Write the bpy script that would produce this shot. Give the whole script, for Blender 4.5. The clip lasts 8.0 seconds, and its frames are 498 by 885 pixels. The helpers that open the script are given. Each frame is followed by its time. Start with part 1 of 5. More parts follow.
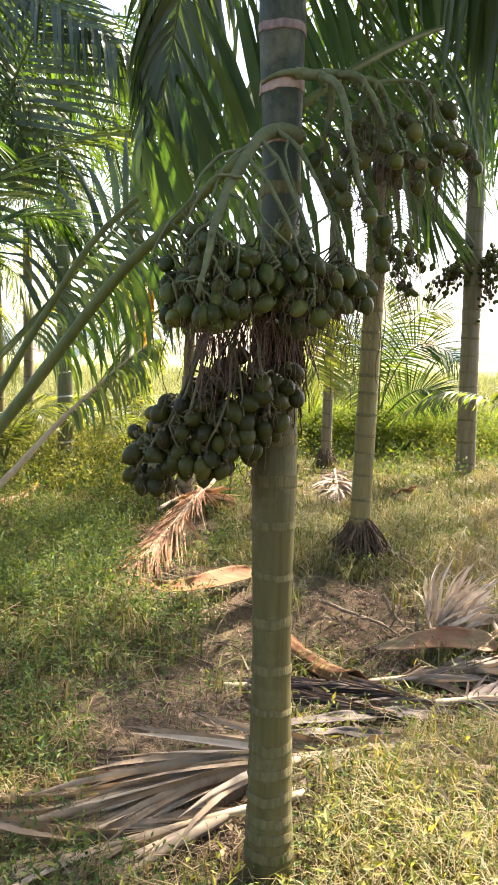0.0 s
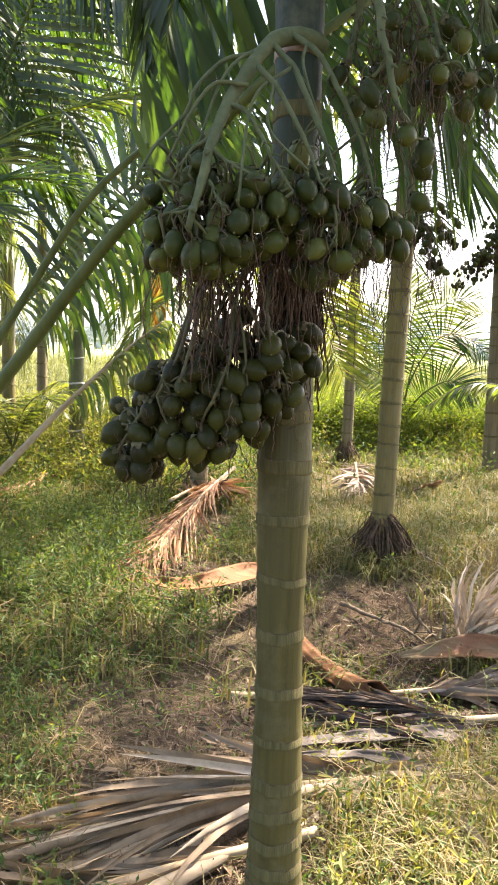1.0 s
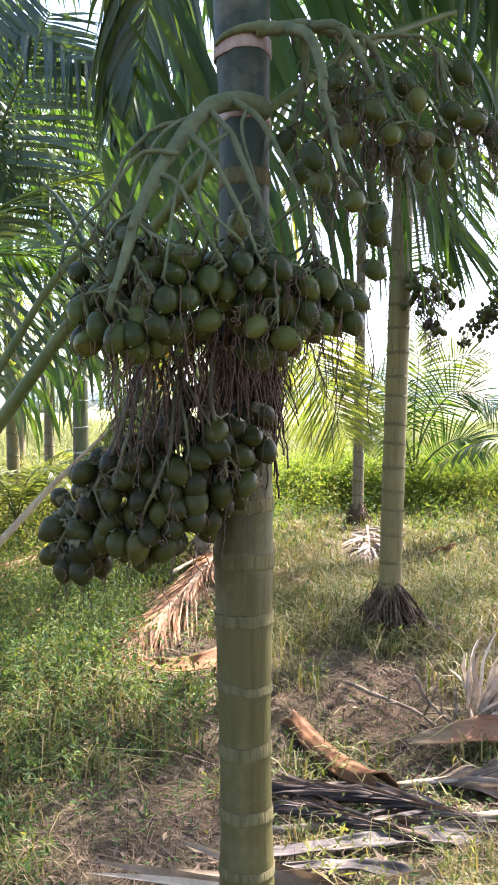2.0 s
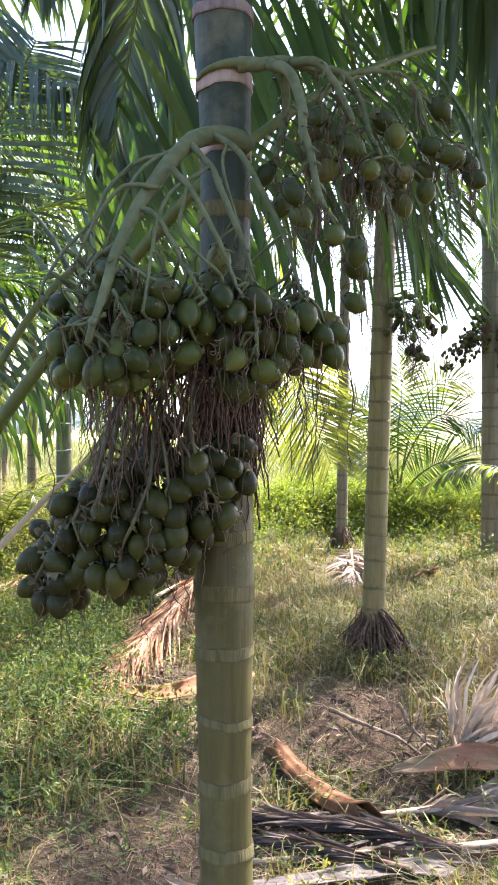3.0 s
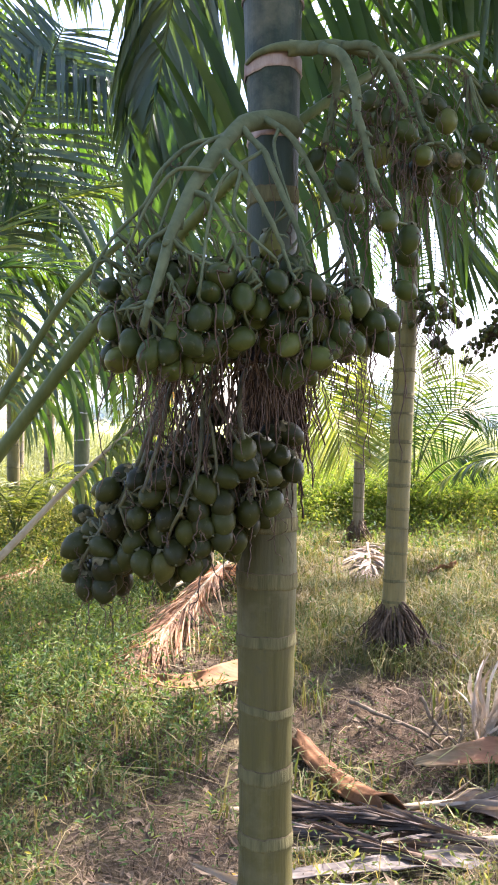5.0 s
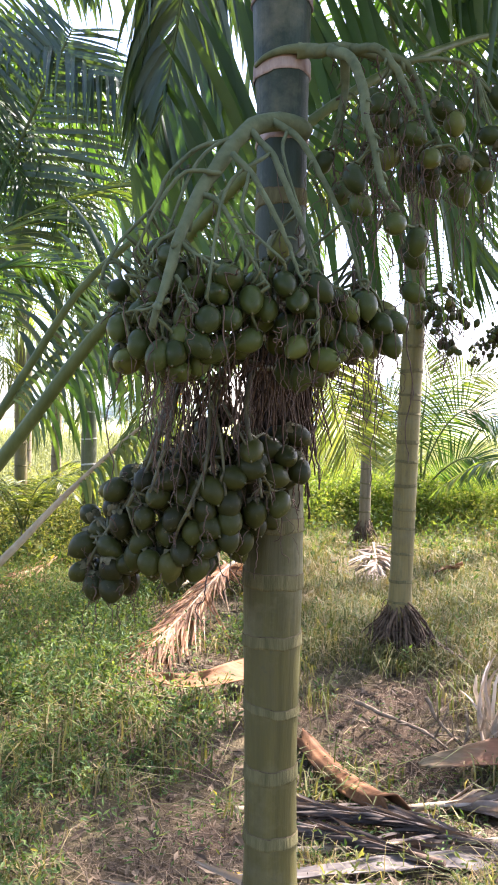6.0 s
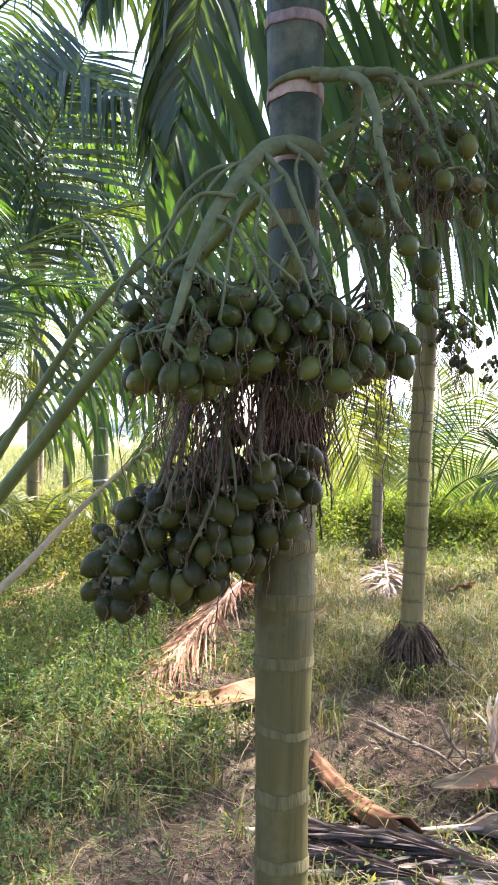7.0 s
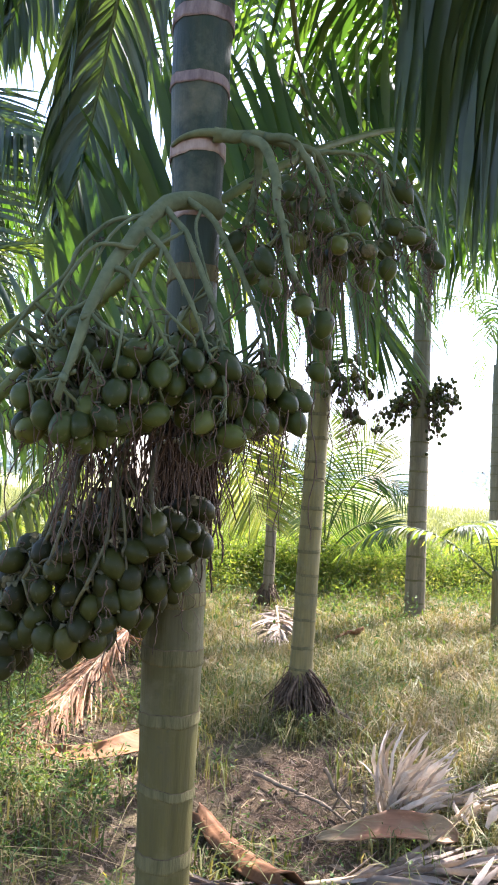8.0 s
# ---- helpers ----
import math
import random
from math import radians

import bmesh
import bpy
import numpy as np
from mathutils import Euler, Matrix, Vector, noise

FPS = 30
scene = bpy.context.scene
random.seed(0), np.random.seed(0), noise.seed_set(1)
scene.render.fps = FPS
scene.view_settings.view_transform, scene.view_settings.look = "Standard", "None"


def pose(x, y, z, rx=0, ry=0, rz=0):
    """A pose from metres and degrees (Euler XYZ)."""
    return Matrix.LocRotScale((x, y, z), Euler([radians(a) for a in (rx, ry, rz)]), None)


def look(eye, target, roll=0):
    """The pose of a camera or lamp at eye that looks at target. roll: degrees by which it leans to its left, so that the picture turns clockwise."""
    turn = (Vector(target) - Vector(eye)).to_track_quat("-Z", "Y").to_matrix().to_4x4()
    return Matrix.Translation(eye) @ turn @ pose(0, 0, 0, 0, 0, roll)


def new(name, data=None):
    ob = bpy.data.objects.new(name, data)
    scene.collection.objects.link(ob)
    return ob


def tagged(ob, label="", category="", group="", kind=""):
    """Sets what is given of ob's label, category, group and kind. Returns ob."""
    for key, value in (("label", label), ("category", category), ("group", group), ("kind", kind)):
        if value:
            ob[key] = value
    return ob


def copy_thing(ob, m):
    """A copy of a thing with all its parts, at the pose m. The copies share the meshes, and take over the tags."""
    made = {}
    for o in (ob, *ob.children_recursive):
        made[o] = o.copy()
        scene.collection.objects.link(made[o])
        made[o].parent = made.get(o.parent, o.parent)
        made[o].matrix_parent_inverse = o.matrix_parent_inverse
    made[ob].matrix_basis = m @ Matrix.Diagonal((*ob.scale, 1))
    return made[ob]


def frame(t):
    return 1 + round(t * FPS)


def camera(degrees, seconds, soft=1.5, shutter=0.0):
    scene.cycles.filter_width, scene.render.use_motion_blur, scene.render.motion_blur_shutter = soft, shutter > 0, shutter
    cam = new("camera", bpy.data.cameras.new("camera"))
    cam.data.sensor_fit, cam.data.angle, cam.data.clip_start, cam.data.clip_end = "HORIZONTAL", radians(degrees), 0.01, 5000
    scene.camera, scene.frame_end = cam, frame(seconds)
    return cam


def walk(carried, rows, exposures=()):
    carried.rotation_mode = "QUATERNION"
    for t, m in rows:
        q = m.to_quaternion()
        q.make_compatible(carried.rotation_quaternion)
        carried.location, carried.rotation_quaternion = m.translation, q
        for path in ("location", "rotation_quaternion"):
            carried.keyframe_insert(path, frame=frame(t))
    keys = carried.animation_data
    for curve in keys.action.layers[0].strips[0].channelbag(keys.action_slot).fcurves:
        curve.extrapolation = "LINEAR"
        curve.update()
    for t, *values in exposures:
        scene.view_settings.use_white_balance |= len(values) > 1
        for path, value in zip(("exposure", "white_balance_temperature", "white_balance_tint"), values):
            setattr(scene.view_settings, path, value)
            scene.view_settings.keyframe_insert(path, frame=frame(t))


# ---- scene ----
cam = camera(34.7, 8.0, soft=1.9)
PATH = [
    (0, (0.001, -1.992, 1.538), (-0.074, 0.392, 1.278), 1.2),
    (0.5, (-0.008, -1.906, 1.477), (-0.07, 0.467, 1.121), 1.7),
    (1, (0.022, -1.662, 1.468), (-0.114, 0.719, 1.189), 1.8),
    (1.5, (0.074, -1.535, 1.496), (-0.156, 0.848, 1.32), 1.3),
    (2, (0.137, -1.505, 1.513), (-0.06, 0.886, 1.412), 0.1),
    (2.2, (0.148, -1.496, 1.532), (-0.012, 0.898, 1.451), -0.1),
    (3.3, (0.139, -1.501, 1.529), (-0.011, 0.894, 1.5), 0.3),
    (3.5, (0.132, -1.499, 1.526), (-0.014, 0.896, 1.499), 0.3),
    (4, (0.108, -1.487, 1.519), (-0.048, 0.908, 1.488), 0.4),
    (4.5, (0.086, -1.482, 1.514), (-0.097, 0.911, 1.463), 0.9),
    (4.7, (0.082, -1.488, 1.518), (-0.104, 0.905, 1.46), 0.9),
    (5.8, (0.083, -1.506, 1.522), (-0.109, 0.886, 1.464), 1.1),
    (6, (0.082, -1.504, 1.523), (-0.124, 0.887, 1.463), 1.2),
    (6.5, (0.073, -1.499, 1.518), (-0.162, 0.888, 1.456), 1.3),
    (7, (0.08, -1.505, 1.53), (-0.161, 0.883, 1.518), 1.4),
    (7.5, (0.089, -1.504, 1.544), (0.008, 0.894, 1.62), 2.0),
    (8, (0.085, -1.502, 1.549), (0.15, 0.894, 1.675), 2.9),
]
walk(cam, [(t, look(eye, target, roll)) for t, eye, target, roll in PATH], exposures=((0, 2.95, 6650, 21), (1.0, 2.97, 6650, 21), (1.5, 3.0, 6000, 22), (2.0, 3.14, 5800, 24), (4, 3.2, 5850, 27), (7, 3.2, 5750, 26), (8, 3.12, 5650, 24)))

# ---- sky, sun, exposure ----
SUN_AZ, SUN_EL = radians(40), radians(48)      # azimuth from +y towards +x
w = bpy.data.worlds.new("sky")
scene.world = w
w.use_nodes = True
sky = w.node_tree.nodes.new("ShaderNodeTexSky")
sky.sky_type = "NISHITA"
sky.sun_disc = False
sky.sun_elevation, sky.sun_rotation = SUN_EL, SUN_AZ
sky.air_density, sky.dust_density, sky.ozone_density = 1.0, 2.5, 0.8
w.node_tree.links.new(sky.outputs[0], w.node_tree.nodes["Background"].inputs[0])
w.node_tree.nodes["Background"].inputs[1].default_value = 0.082
to_sun = Vector((math.sin(SUN_AZ) * math.cos(SUN_EL), math.cos(SUN_AZ) * math.cos(SUN_EL), math.sin(SUN_EL)))
sun = new("sun", bpy.data.lights.new("sun", "SUN"))
sun.data.energy, sun.data.angle, sun.data.color = 4.3, radians(0.6), (1.0, 0.93, 0.8)
sun.matrix_world = look(to_sun * 30, (0, 0, 0))


# ---- materials ----
class Mat:
    """A node material with short helpers."""

    def __init__(self, name, rough=0.6, spec=0.4):
        self.m = bpy.data.materials.new(name)
        self.m.use_nodes = True
        self.t = self.m.node_tree
        self.b = self.t.nodes["Principled BSDF"]
        self.b.inputs["Roughness"].default_value = rough
        self.b.inputs["Specular IOR Level"].default_value = spec

    def node(self, kind, **sets):
        n = self.t.nodes.new(kind)
        for k, v in sets.items():
            if k in n.inputs:
                n.inputs[k].default_value = v
        return n

    def link(self, a, b):
        self.t.links.new(a, b)

    def coords(self, scale=(1, 1, 1), kind="Object"):
        c = self.t.nodes.new("ShaderNodeTexCoord")
        m = self.t.nodes.new("ShaderNodeMapping")
        m.inputs["Scale"].default_value = scale
        self.link(c.outputs[kind], m.inputs["Vector"])
        return m.outputs[0]

    def noise(self, scale, vec=None, detail=4, rough=0.6):
        n = self.node("ShaderNodeTexNoise", Scale=scale, Detail=detail, Roughness=rough)
        if vec is not None:
            self.link(vec, n.inputs["Vector"])
        return n.outputs["Fac"]

    def ramp(self, fac, stops):
        r = self.t.nodes.new("ShaderNodeValToRGB")
        e = r.color_ramp.elements
        while len(e) < len(stops):
            e.new(0.5)
        for k, (p, c) in zip(e, stops):
            k.position, k.color = p, (*c, 1)
        self.link(fac, r.inputs[0])
        return r.outputs[0]

    def mix(self, fac, a, b, mode="MIX"):
        n = self.t.nodes.new("ShaderNodeMix")
        n.data_type, n.blend_type = "RGBA", mode
        for v, s in ((fac, n.inputs[0]), (a, n.inputs[6]), (b, n.inputs[7])):
            if hasattr(v, "is_linked"):
                self.link(v, s)
            else:
                s.default_value = v if isinstance(v, (int, float)) else (*v, 1)
        return n.outputs[2]

    def island(self):
        return self.t.nodes.new("ShaderNodeNewGeometry").outputs["Random Per Island"]

    def either(self):
        a = self.t.nodes.new("ShaderNodeMath")
        b = self.t.nodes.new("ShaderNodeMath")
        a.operation, b.operation = "ADD", "FRACT"
        self.link(self.island(), a.inputs[0])
        self.link(self.each(), a.inputs[1])
        self.link(a.outputs[0], b.inputs[0])
        return b.outputs[0]

    def each(self):
        return self.t.nodes.new("ShaderNodeObjectInfo").outputs["Random"]

    def colour(self, c):
        self.link(c, self.b.inputs["Base Color"])
        self.c = c

    def bump(self, fac, strength=0.3, dist=0.005):
        n = self.node("ShaderNodeBump", Strength=strength, Distance=dist)
        self.link(fac, n.inputs["Height"])
        self.link(n.outputs[0], self.b.inputs["Normal"])

    def translucent(self, amount, tint=(1.0, 1.0, 0.5)):
        out = self.t.nodes["Material Output"]
        tr = self.t.nodes.new("ShaderNodeBsdfTranslucent")
        self.link(self.mix(1.0, self.c, tint, "MULTIPLY"), tr.inputs["Color"])
        mx = self.t.nodes.new("ShaderNodeMixShader")
        mx.inputs[0].default_value = amount
        self.link(self.b.outputs[0], mx.inputs[1])
        self.link(tr.outputs[0], mx.inputs[2])
        self.link(mx.outputs[0], out.inputs["Surface"])


def leaf_material(name, stops, rough=0.42, spec=0.5, trans=0.4, tint=(1.3, 1.35, 0.35), withered=None):
    m = Mat(name, rough, spec)
    base = m.ramp(m.either(), stops)
    if withered:                     # whole patches gone dry
        base = m.mix(m.ramp(m.noise(1.1, m.coords(), 4, 0.65), [(0.49, (0, 0, 0)), (0.68, (0.75, 0.75, 0.75))]), base, withered)
    n = m.noise(9, m.coords(), 3)
    m.colour(m.mix(0.35, base, m.ramp(n, [(0.3, (0.5, 0.55, 0.5)), (0.7, (1.2, 1.2, 1.0))]), "MULTIPLY"))
    m.translucent(trans, tint)
    return m.m


def dry_material(name, stops, trans=0.15, rough=0.75):
    m = Mat(name, rough, 0.25)
    base = m.ramp(m.either(), stops)
    n = m.noise(14, m.coords(), 5, 0.7)
    m.colour(m.mix(0.7, base, m.ramp(n, [(0.3, (0.45, 0.4, 0.36)), (0.52, (0.95, 0.93, 0.9)), (0.75, (1.25, 1.22, 1.2))]), "MULTIPLY"))
    m.bump(m.noise(60, m.coords(), 3), 0.4, 0.003)
    if trans:
        m.translucent(trans, (1.2, 1.05, 0.8))
    return m.m


def trunk_material(name, low, mid, high, z0, z1):
    """Green culm: olive low down, dark green towards the crown, streaked and stained."""
    m = Mat(name, 0.55, 0.25)
    v = m.coords()
    sep = m.t.nodes.new("ShaderNodeSeparateXYZ")
    m.link(v, sep.inputs[0])
    mr = m.node("ShaderNodeMapRange")
    mr.inputs["From Min"].default_value, mr.inputs["From Max"].default_value = z0, z1
    m.link(sep.outputs["Z"], mr.inputs["Value"])
    base = m.ramp(mr.outputs[0], [(0.0, low), (0.5, mid), (1.0, high)])
    streak = m.noise(30, m.coords((1, 1, 0.06)), 6, 0.65)
    blot = m.noise(7, v, 6, 0.7)
    spots = m.noise(70, v, 4, 0.6)
    c = m.mix(0.75, base, m.ramp(streak, [(0.3, (0.5, 0.49, 0.43)), (0.7, (1.4, 1.37, 1.25))]), "MULTIPLY")
    c = m.mix(m.ramp(blot, [(0.5, (0, 0, 0)), (0.72, (0.6, 0.6, 0.6))]), c, (0.15, 0.14, 0.08))
    c = m.mix(m.ramp(m.noise(11, m.coords((1, 1, 0.45)), 7, 0.75), [(0.5, (0, 0, 0)), (0.7, (0.65, 0.65, 0.65))]), c, (0.07, 0.062, 0.03))
    c = m.mix(m.ramp(spots, [(0.6, (0, 0, 0)), (0.75, (0.5, 0.5, 0.5))]), c, (0.05, 0.05, 0.03))
    m.colour(c)
    m.bump(m.noise(120, m.coords((1, 1, 0.1)), 5), 0.45, 0.003)
    return m.m


def plain_material(name, a, b, scale, rough=0.6, spec=0.3, bump=0.3, stretch=(1, 1, 1), dist=0.003):
    m = Mat(name, rough, spec)
    n = m.noise(scale, m.coords(stretch), 6, 0.65)
    m.colour(m.ramp(n, [(0.32, a), (0.68, b)]))
    if bump:
        m.bump(m.noise(scale * 3, m.coords(stretch), 5), bump, dist)
    return m.m


def nut_material(name, stops, rough):
    m = Mat(name, rough, 0.15)
    v = m.coords()
    base = m.ramp(m.each(), stops)
    n = m.noise(45, v, 5, 0.6)
    c = m.mix(0.5, base, m.ramp(n, [(0.3, (0.65, 0.65, 0.6)), (0.7, (1.35, 1.3, 1.1))]), "MULTIPLY")
    s = m.noise(160, v, 3, 0.5)
    c = m.mix(m.ramp(s, [(0.62, (0, 0, 0)), (0.74, (0.4, 0.4, 0.4))]), c, (0.1, 0.085, 0.04))
    m.colour(c)
    m.bump(n, 0.15, 0.002)
    return m.m


def ground_material():
    m = Mat("soil", 0.95, 0.15)
    v = m.coords()
    big, mid, fine = m.noise(0.9, v, 4), m.noise(6, v, 6, 0.7), m.noise(70, v, 6, 0.75)
    soil = m.ramp(mid, [(0.3, (0.055, 0.036, 0.02)), (0.55, (0.095, 0.063, 0.036)), (0.75, (0.155, 0.106, 0.063))])
    soil = m.mix(0.6, soil, m.ramp(fine, [(0.3, (0.45, 0.42, 0.4)), (0.7, (1.4, 1.35, 1.25))]), "MULTIPLY")
    turf = m.ramp(mid, [(0.3, (0.07, 0.068, 0.026)), (0.7, (0.13, 0.12, 0.05))])
    near = m.mix(m.ramp(big, [(0.42, (0, 0, 0)), (0.6, (0.7, 0.7, 0.7))]), soil, turf)
    sep = m.t.nodes.new("ShaderNodeSeparateXYZ")
    m.link(v, sep.inputs[0])
    mr = m.node("ShaderNodeMapRange")
    mr.inputs["From Min"].default_value, mr.inputs["From Max"].default_value = 9.5, 12.0
    m.link(sep.outputs["Y"], mr.inputs["Value"])
    rice = m.ramp(m.noise(1.3, v, 8, 0.75), [(0.3, (0.17, 0.19, 0.06)), (0.7, (0.3, 0.31, 0.11))])
    m.colour(m.mix(mr.outputs[0], near, rice))
    m.bump(fine, 0.7, 0.02)
    return m.m


def sheath_material():
    """Dull olive brown turning rusty in broad patches, with fine lengthwise fibres."""
    m = Mat("brown_sheath", 0.7, 0.2)
    base = m.ramp(m.noise(2.6, m.coords(), 3), [(0.4, (0.29, 0.225, 0.12)), (0.62, (0.25, 0.12, 0.06))])
    fine = m.noise(22, m.coords((0.1, 1.6, 1)), 6, 0.7)
    m.colour(m.mix(0.8, base, m.ramp(fine, [(0.3, (0.5, 0.48, 0.45)), (0.7, (1.35, 1.3, 1.25))]), "MULTIPLY"))
    m.bump(fine, 0.5, 0.003)
    return m.m


GREEN = leaf_material("palm_leaf", [(0.0, (0.03, 0.06, 0.018)), (0.6, (0.05, 0.09, 0.026)), (1.0, (0.095, 0.13, 0.035))], 0.5, 0.25, 0.45, (1.2, 1.4, 0.3))
GREEN_PALE = leaf_material("young_palm_leaf", [(0.0, (0.08, 0.12, 0.03)), (0.6, (0.13, 0.17, 0.045)), (1.0, (0.22, 0.22, 0.07))], trans=0.5)
# lit copy of palm_leaf: the sun behind it put into a yellower colour
GREEN_SUN = leaf_material("backlit_palm_leaf", [(0.0, (0.12, 0.16, 0.03)), (0.6, (0.18, 0.21, 0.045)), (1.0, (0.27, 0.26, 0.07))], trans=0.6, tint=(1.15, 1.15, 0.45))
# darker copy of palm_leaf with the canopy's shade put into the colour
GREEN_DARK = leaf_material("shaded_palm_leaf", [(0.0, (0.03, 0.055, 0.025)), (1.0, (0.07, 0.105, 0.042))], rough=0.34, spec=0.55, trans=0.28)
RACHIS = plain_material("green_rachis", (0.055, 0.074, 0.02), (0.105, 0.122, 0.038), 20, 0.55, 0.2, 0.15, (1, 1, 0.3))
RACHIS_DRY = plain_material("dry_rachis", (0.28, 0.21, 0.12), (0.45, 0.36, 0.22), 14, 0.7, 0.2, 0.3)
STRAW = dry_material("dry_leaf", [(0.0, (0.15, 0.11, 0.068)), (0.4, (0.27, 0.205, 0.13)), (0.8, (0.36, 0.285, 0.185)), (1.0, (0.46, 0.38, 0.27))])
RACHIS_GREY = plain_material("weathered_stalk", (0.11, 0.08, 0.05), (0.27, 0.2, 0.13), 30, 0.85, 0.1, 0.5)
STRAW_PALE = dry_material("bleached_leaf", [(0.0, (0.27, 0.215, 0.155)), (0.4, (0.41, 0.335, 0.25)), (1.0, (0.58, 0.5, 0.4))])
STRAW_GREY = dry_material("weathered_leaf", [(0.0, (0.12, 0.09, 0.065)), (0.5, (0.26, 0.205, 0.15)), (1.0, (0.4, 0.33, 0.255))])
STRAW_RED = dry_material("rusty_leaf", [(0.0, (0.25, 0.12, 0.06)), (0.5, (0.4, 0.23, 0.12)), (1.0, (0.5, 0.34, 0.2))], 0.25)
SHEATH = sheath_material()
SHEATH_RED = plain_material("rusty_sheath", (0.11, 0.048, 0.018), (0.23, 0.11, 0.045), 16, 0.75, 0.15, 0.5, (0.12, 1.6, 1))
SHEATH_GREY = plain_material("grey_sheath", (0.085, 0.07, 0.056), (0.21, 0.175, 0.14), 6, 0.75, 0.2, 0.4, (0.2, 1.8, 1))
TRUNK_MAIN = trunk_material("main_trunk_bark", (0.082, 0.07, 0.024), (0.072, 0.066, 0.02), (0.02, 0.033, 0.018), 0.2, 2.0)
TRUNK_OTHER = trunk_material("palm_bark", (0.16, 0.128, 0.05), (0.15, 0.13, 0.042), (0.07, 0.085, 0.035), 0.2, 3.4)
TRUNK_DARK = trunk_material("dark_palm_bark", (0.12, 0.115, 0.06), (0.085, 0.095, 0.045), (0.07, 0.1, 0.045), 0.2, 2.2)
TRUNK_GREY = trunk_material("old_palm_bark", (0.17, 0.135, 0.085), (0.15, 0.125, 0.075), (0.1, 0.105, 0.065), 0.2, 3.4)
SCAR_EDGE = plain_material("scar_edge", (0.05, 0.035, 0.02), (0.13, 0.1, 0.05), 60, 0.9, 0.1, 0.4)
SCAR = plain_material("leaf_scar_bark", (0.068, 0.062, 0.024), (0.135, 0.118, 0.05), 110, 0.85, 0.12, 0.8, (1, 1, 0.12))
SCAR_WHITE = plain_material("white_scar_bark", (0.3, 0.29, 0.24), (0.5, 0.49, 0.43), 40, 0.8, 0.15, 0.4)
SCAR_NEW = plain_material("fresh_scar_bark", (0.17, 0.115, 0.085), (0.4, 0.32, 0.26), 26, 0.8, 0.15, 0.5, (1, 1, 0.25))
SCAR_OLD = plain_material("frayed_scar_bark", (0.07, 0.048, 0.045), (0.24, 0.185, 0.16), 34, 0.85, 0.12, 0.7, (1, 1, 0.3))
STALK = plain_material("bunch_stalk", (0.065, 0.078, 0.036), (0.125, 0.14, 0.068), 30, 0.7, 0.12, 0.3)
STALK_OLD = plain_material("old_bunch_stalk", (0.045, 0.04, 0.02), (0.1, 0.1, 0.04), 30, 0.6, 0.3, 0.2)
THREAD = plain_material("dry_thread", (0.035, 0.024, 0.017), (0.135, 0.093, 0.065), 60, 0.85, 0.1, 0)
FIBRE = plain_material("dark_fibre", (0.028, 0.019, 0.013), (0.1, 0.068, 0.045), 60, 0.9, 0.1, 0)
CALYX = plain_material("nut_cap", (0.06, 0.058, 0.025), (0.16, 0.135, 0.07), 90, 0.8, 0.1, 0.2)
NUT = nut_material("nut_skin", [(0.0, (0.022, 0.03, 0.007)), (0.5, (0.037, 0.049, 0.011)), (0.85, (0.056, 0.07, 0.015)), (1.0, (0.11, 0.11, 0.024))], 0.38)
# lower bunch: duller copy of nut_skin, its shade put into the colour
NUT_SHADED = nut_material("shaded_nut_skin", [(0.0, (0.017, 0.018, 0.005)), (0.5, (0.025, 0.028, 0.006)), (0.88, (0.036, 0.04, 0.008)), (1.0, (0.058, 0.056, 0.012))], 0.46)
ROOT = plain_material("aerial_root", (0.035, 0.022, 0.014), (0.15, 0.1, 0.06), 40, 0.85, 0.15, 0.4)
SOIL = ground_material()
STRAW_DARK = dry_material("rotten_leaf", [(0.0, (0.05, 0.036, 0.027)), (0.6, (0.1, 0.075, 0.056)), (1.0, (0.17, 0.135, 0.105))])
GRASS_GREEN = leaf_material("green_grass_blade", [(0.0, (0.07, 0.09, 0.022)), (0.4, (0.125, 0.135, 0.034)), (0.65, (0.2, 0.175, 0.06)), (1.0, (0.32, 0.235, 0.13))], 0.6, 0.2, 0.32, (1.15, 1.15, 0.45), (0.2, 0.14, 0.075))
GRASS = leaf_material("grass_blade", [(0.0, (0.08, 0.1, 0.03)), (0.3, (0.14, 0.145, 0.045)), (0.5, (0.22, 0.19, 0.07)), (0.72, (0.29, 0.22, 0.11)), (1.0, (0.38, 0.29, 0.17))], 0.6, 0.25, 0.4, (1.2, 1.15, 0.45))
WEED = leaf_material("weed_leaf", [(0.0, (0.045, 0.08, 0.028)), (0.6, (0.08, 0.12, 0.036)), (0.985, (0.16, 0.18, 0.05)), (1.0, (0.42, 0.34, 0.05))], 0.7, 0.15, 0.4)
SPRIG = leaf_material("sprig_leaf", [(0.0, (0.065, 0.11, 0.036)), (0.6, (0.115, 0.17, 0.052)), (0.97, (0.18, 0.23, 0.075)), (1.0, (0.42, 0.36, 0.06))], 0.6, 0.25, 0.4)
BUSH = leaf_material("bush_leaf", [(0.0, (0.1, 0.15, 0.03)), (0.6, (0.16, 0.21, 0.045)), (1.0, (0.24, 0.26, 0.06))], 0.65, 0.15, 0.5)
RICE = leaf_material("rice_blade", [(0.0, (0.15, 0.165, 0.065)), (1.0, (0.28, 0.28, 0.13))], 0.6, 0.2, 0.35, (1.05, 1.05, 0.55))
LITTER = dry_material("dead_grass", [(0.0, (0.065, 0.043, 0.024)), (0.5, (0.14, 0.096, 0.055)), (1.0, (0.26, 0.19, 0.112))], 0)
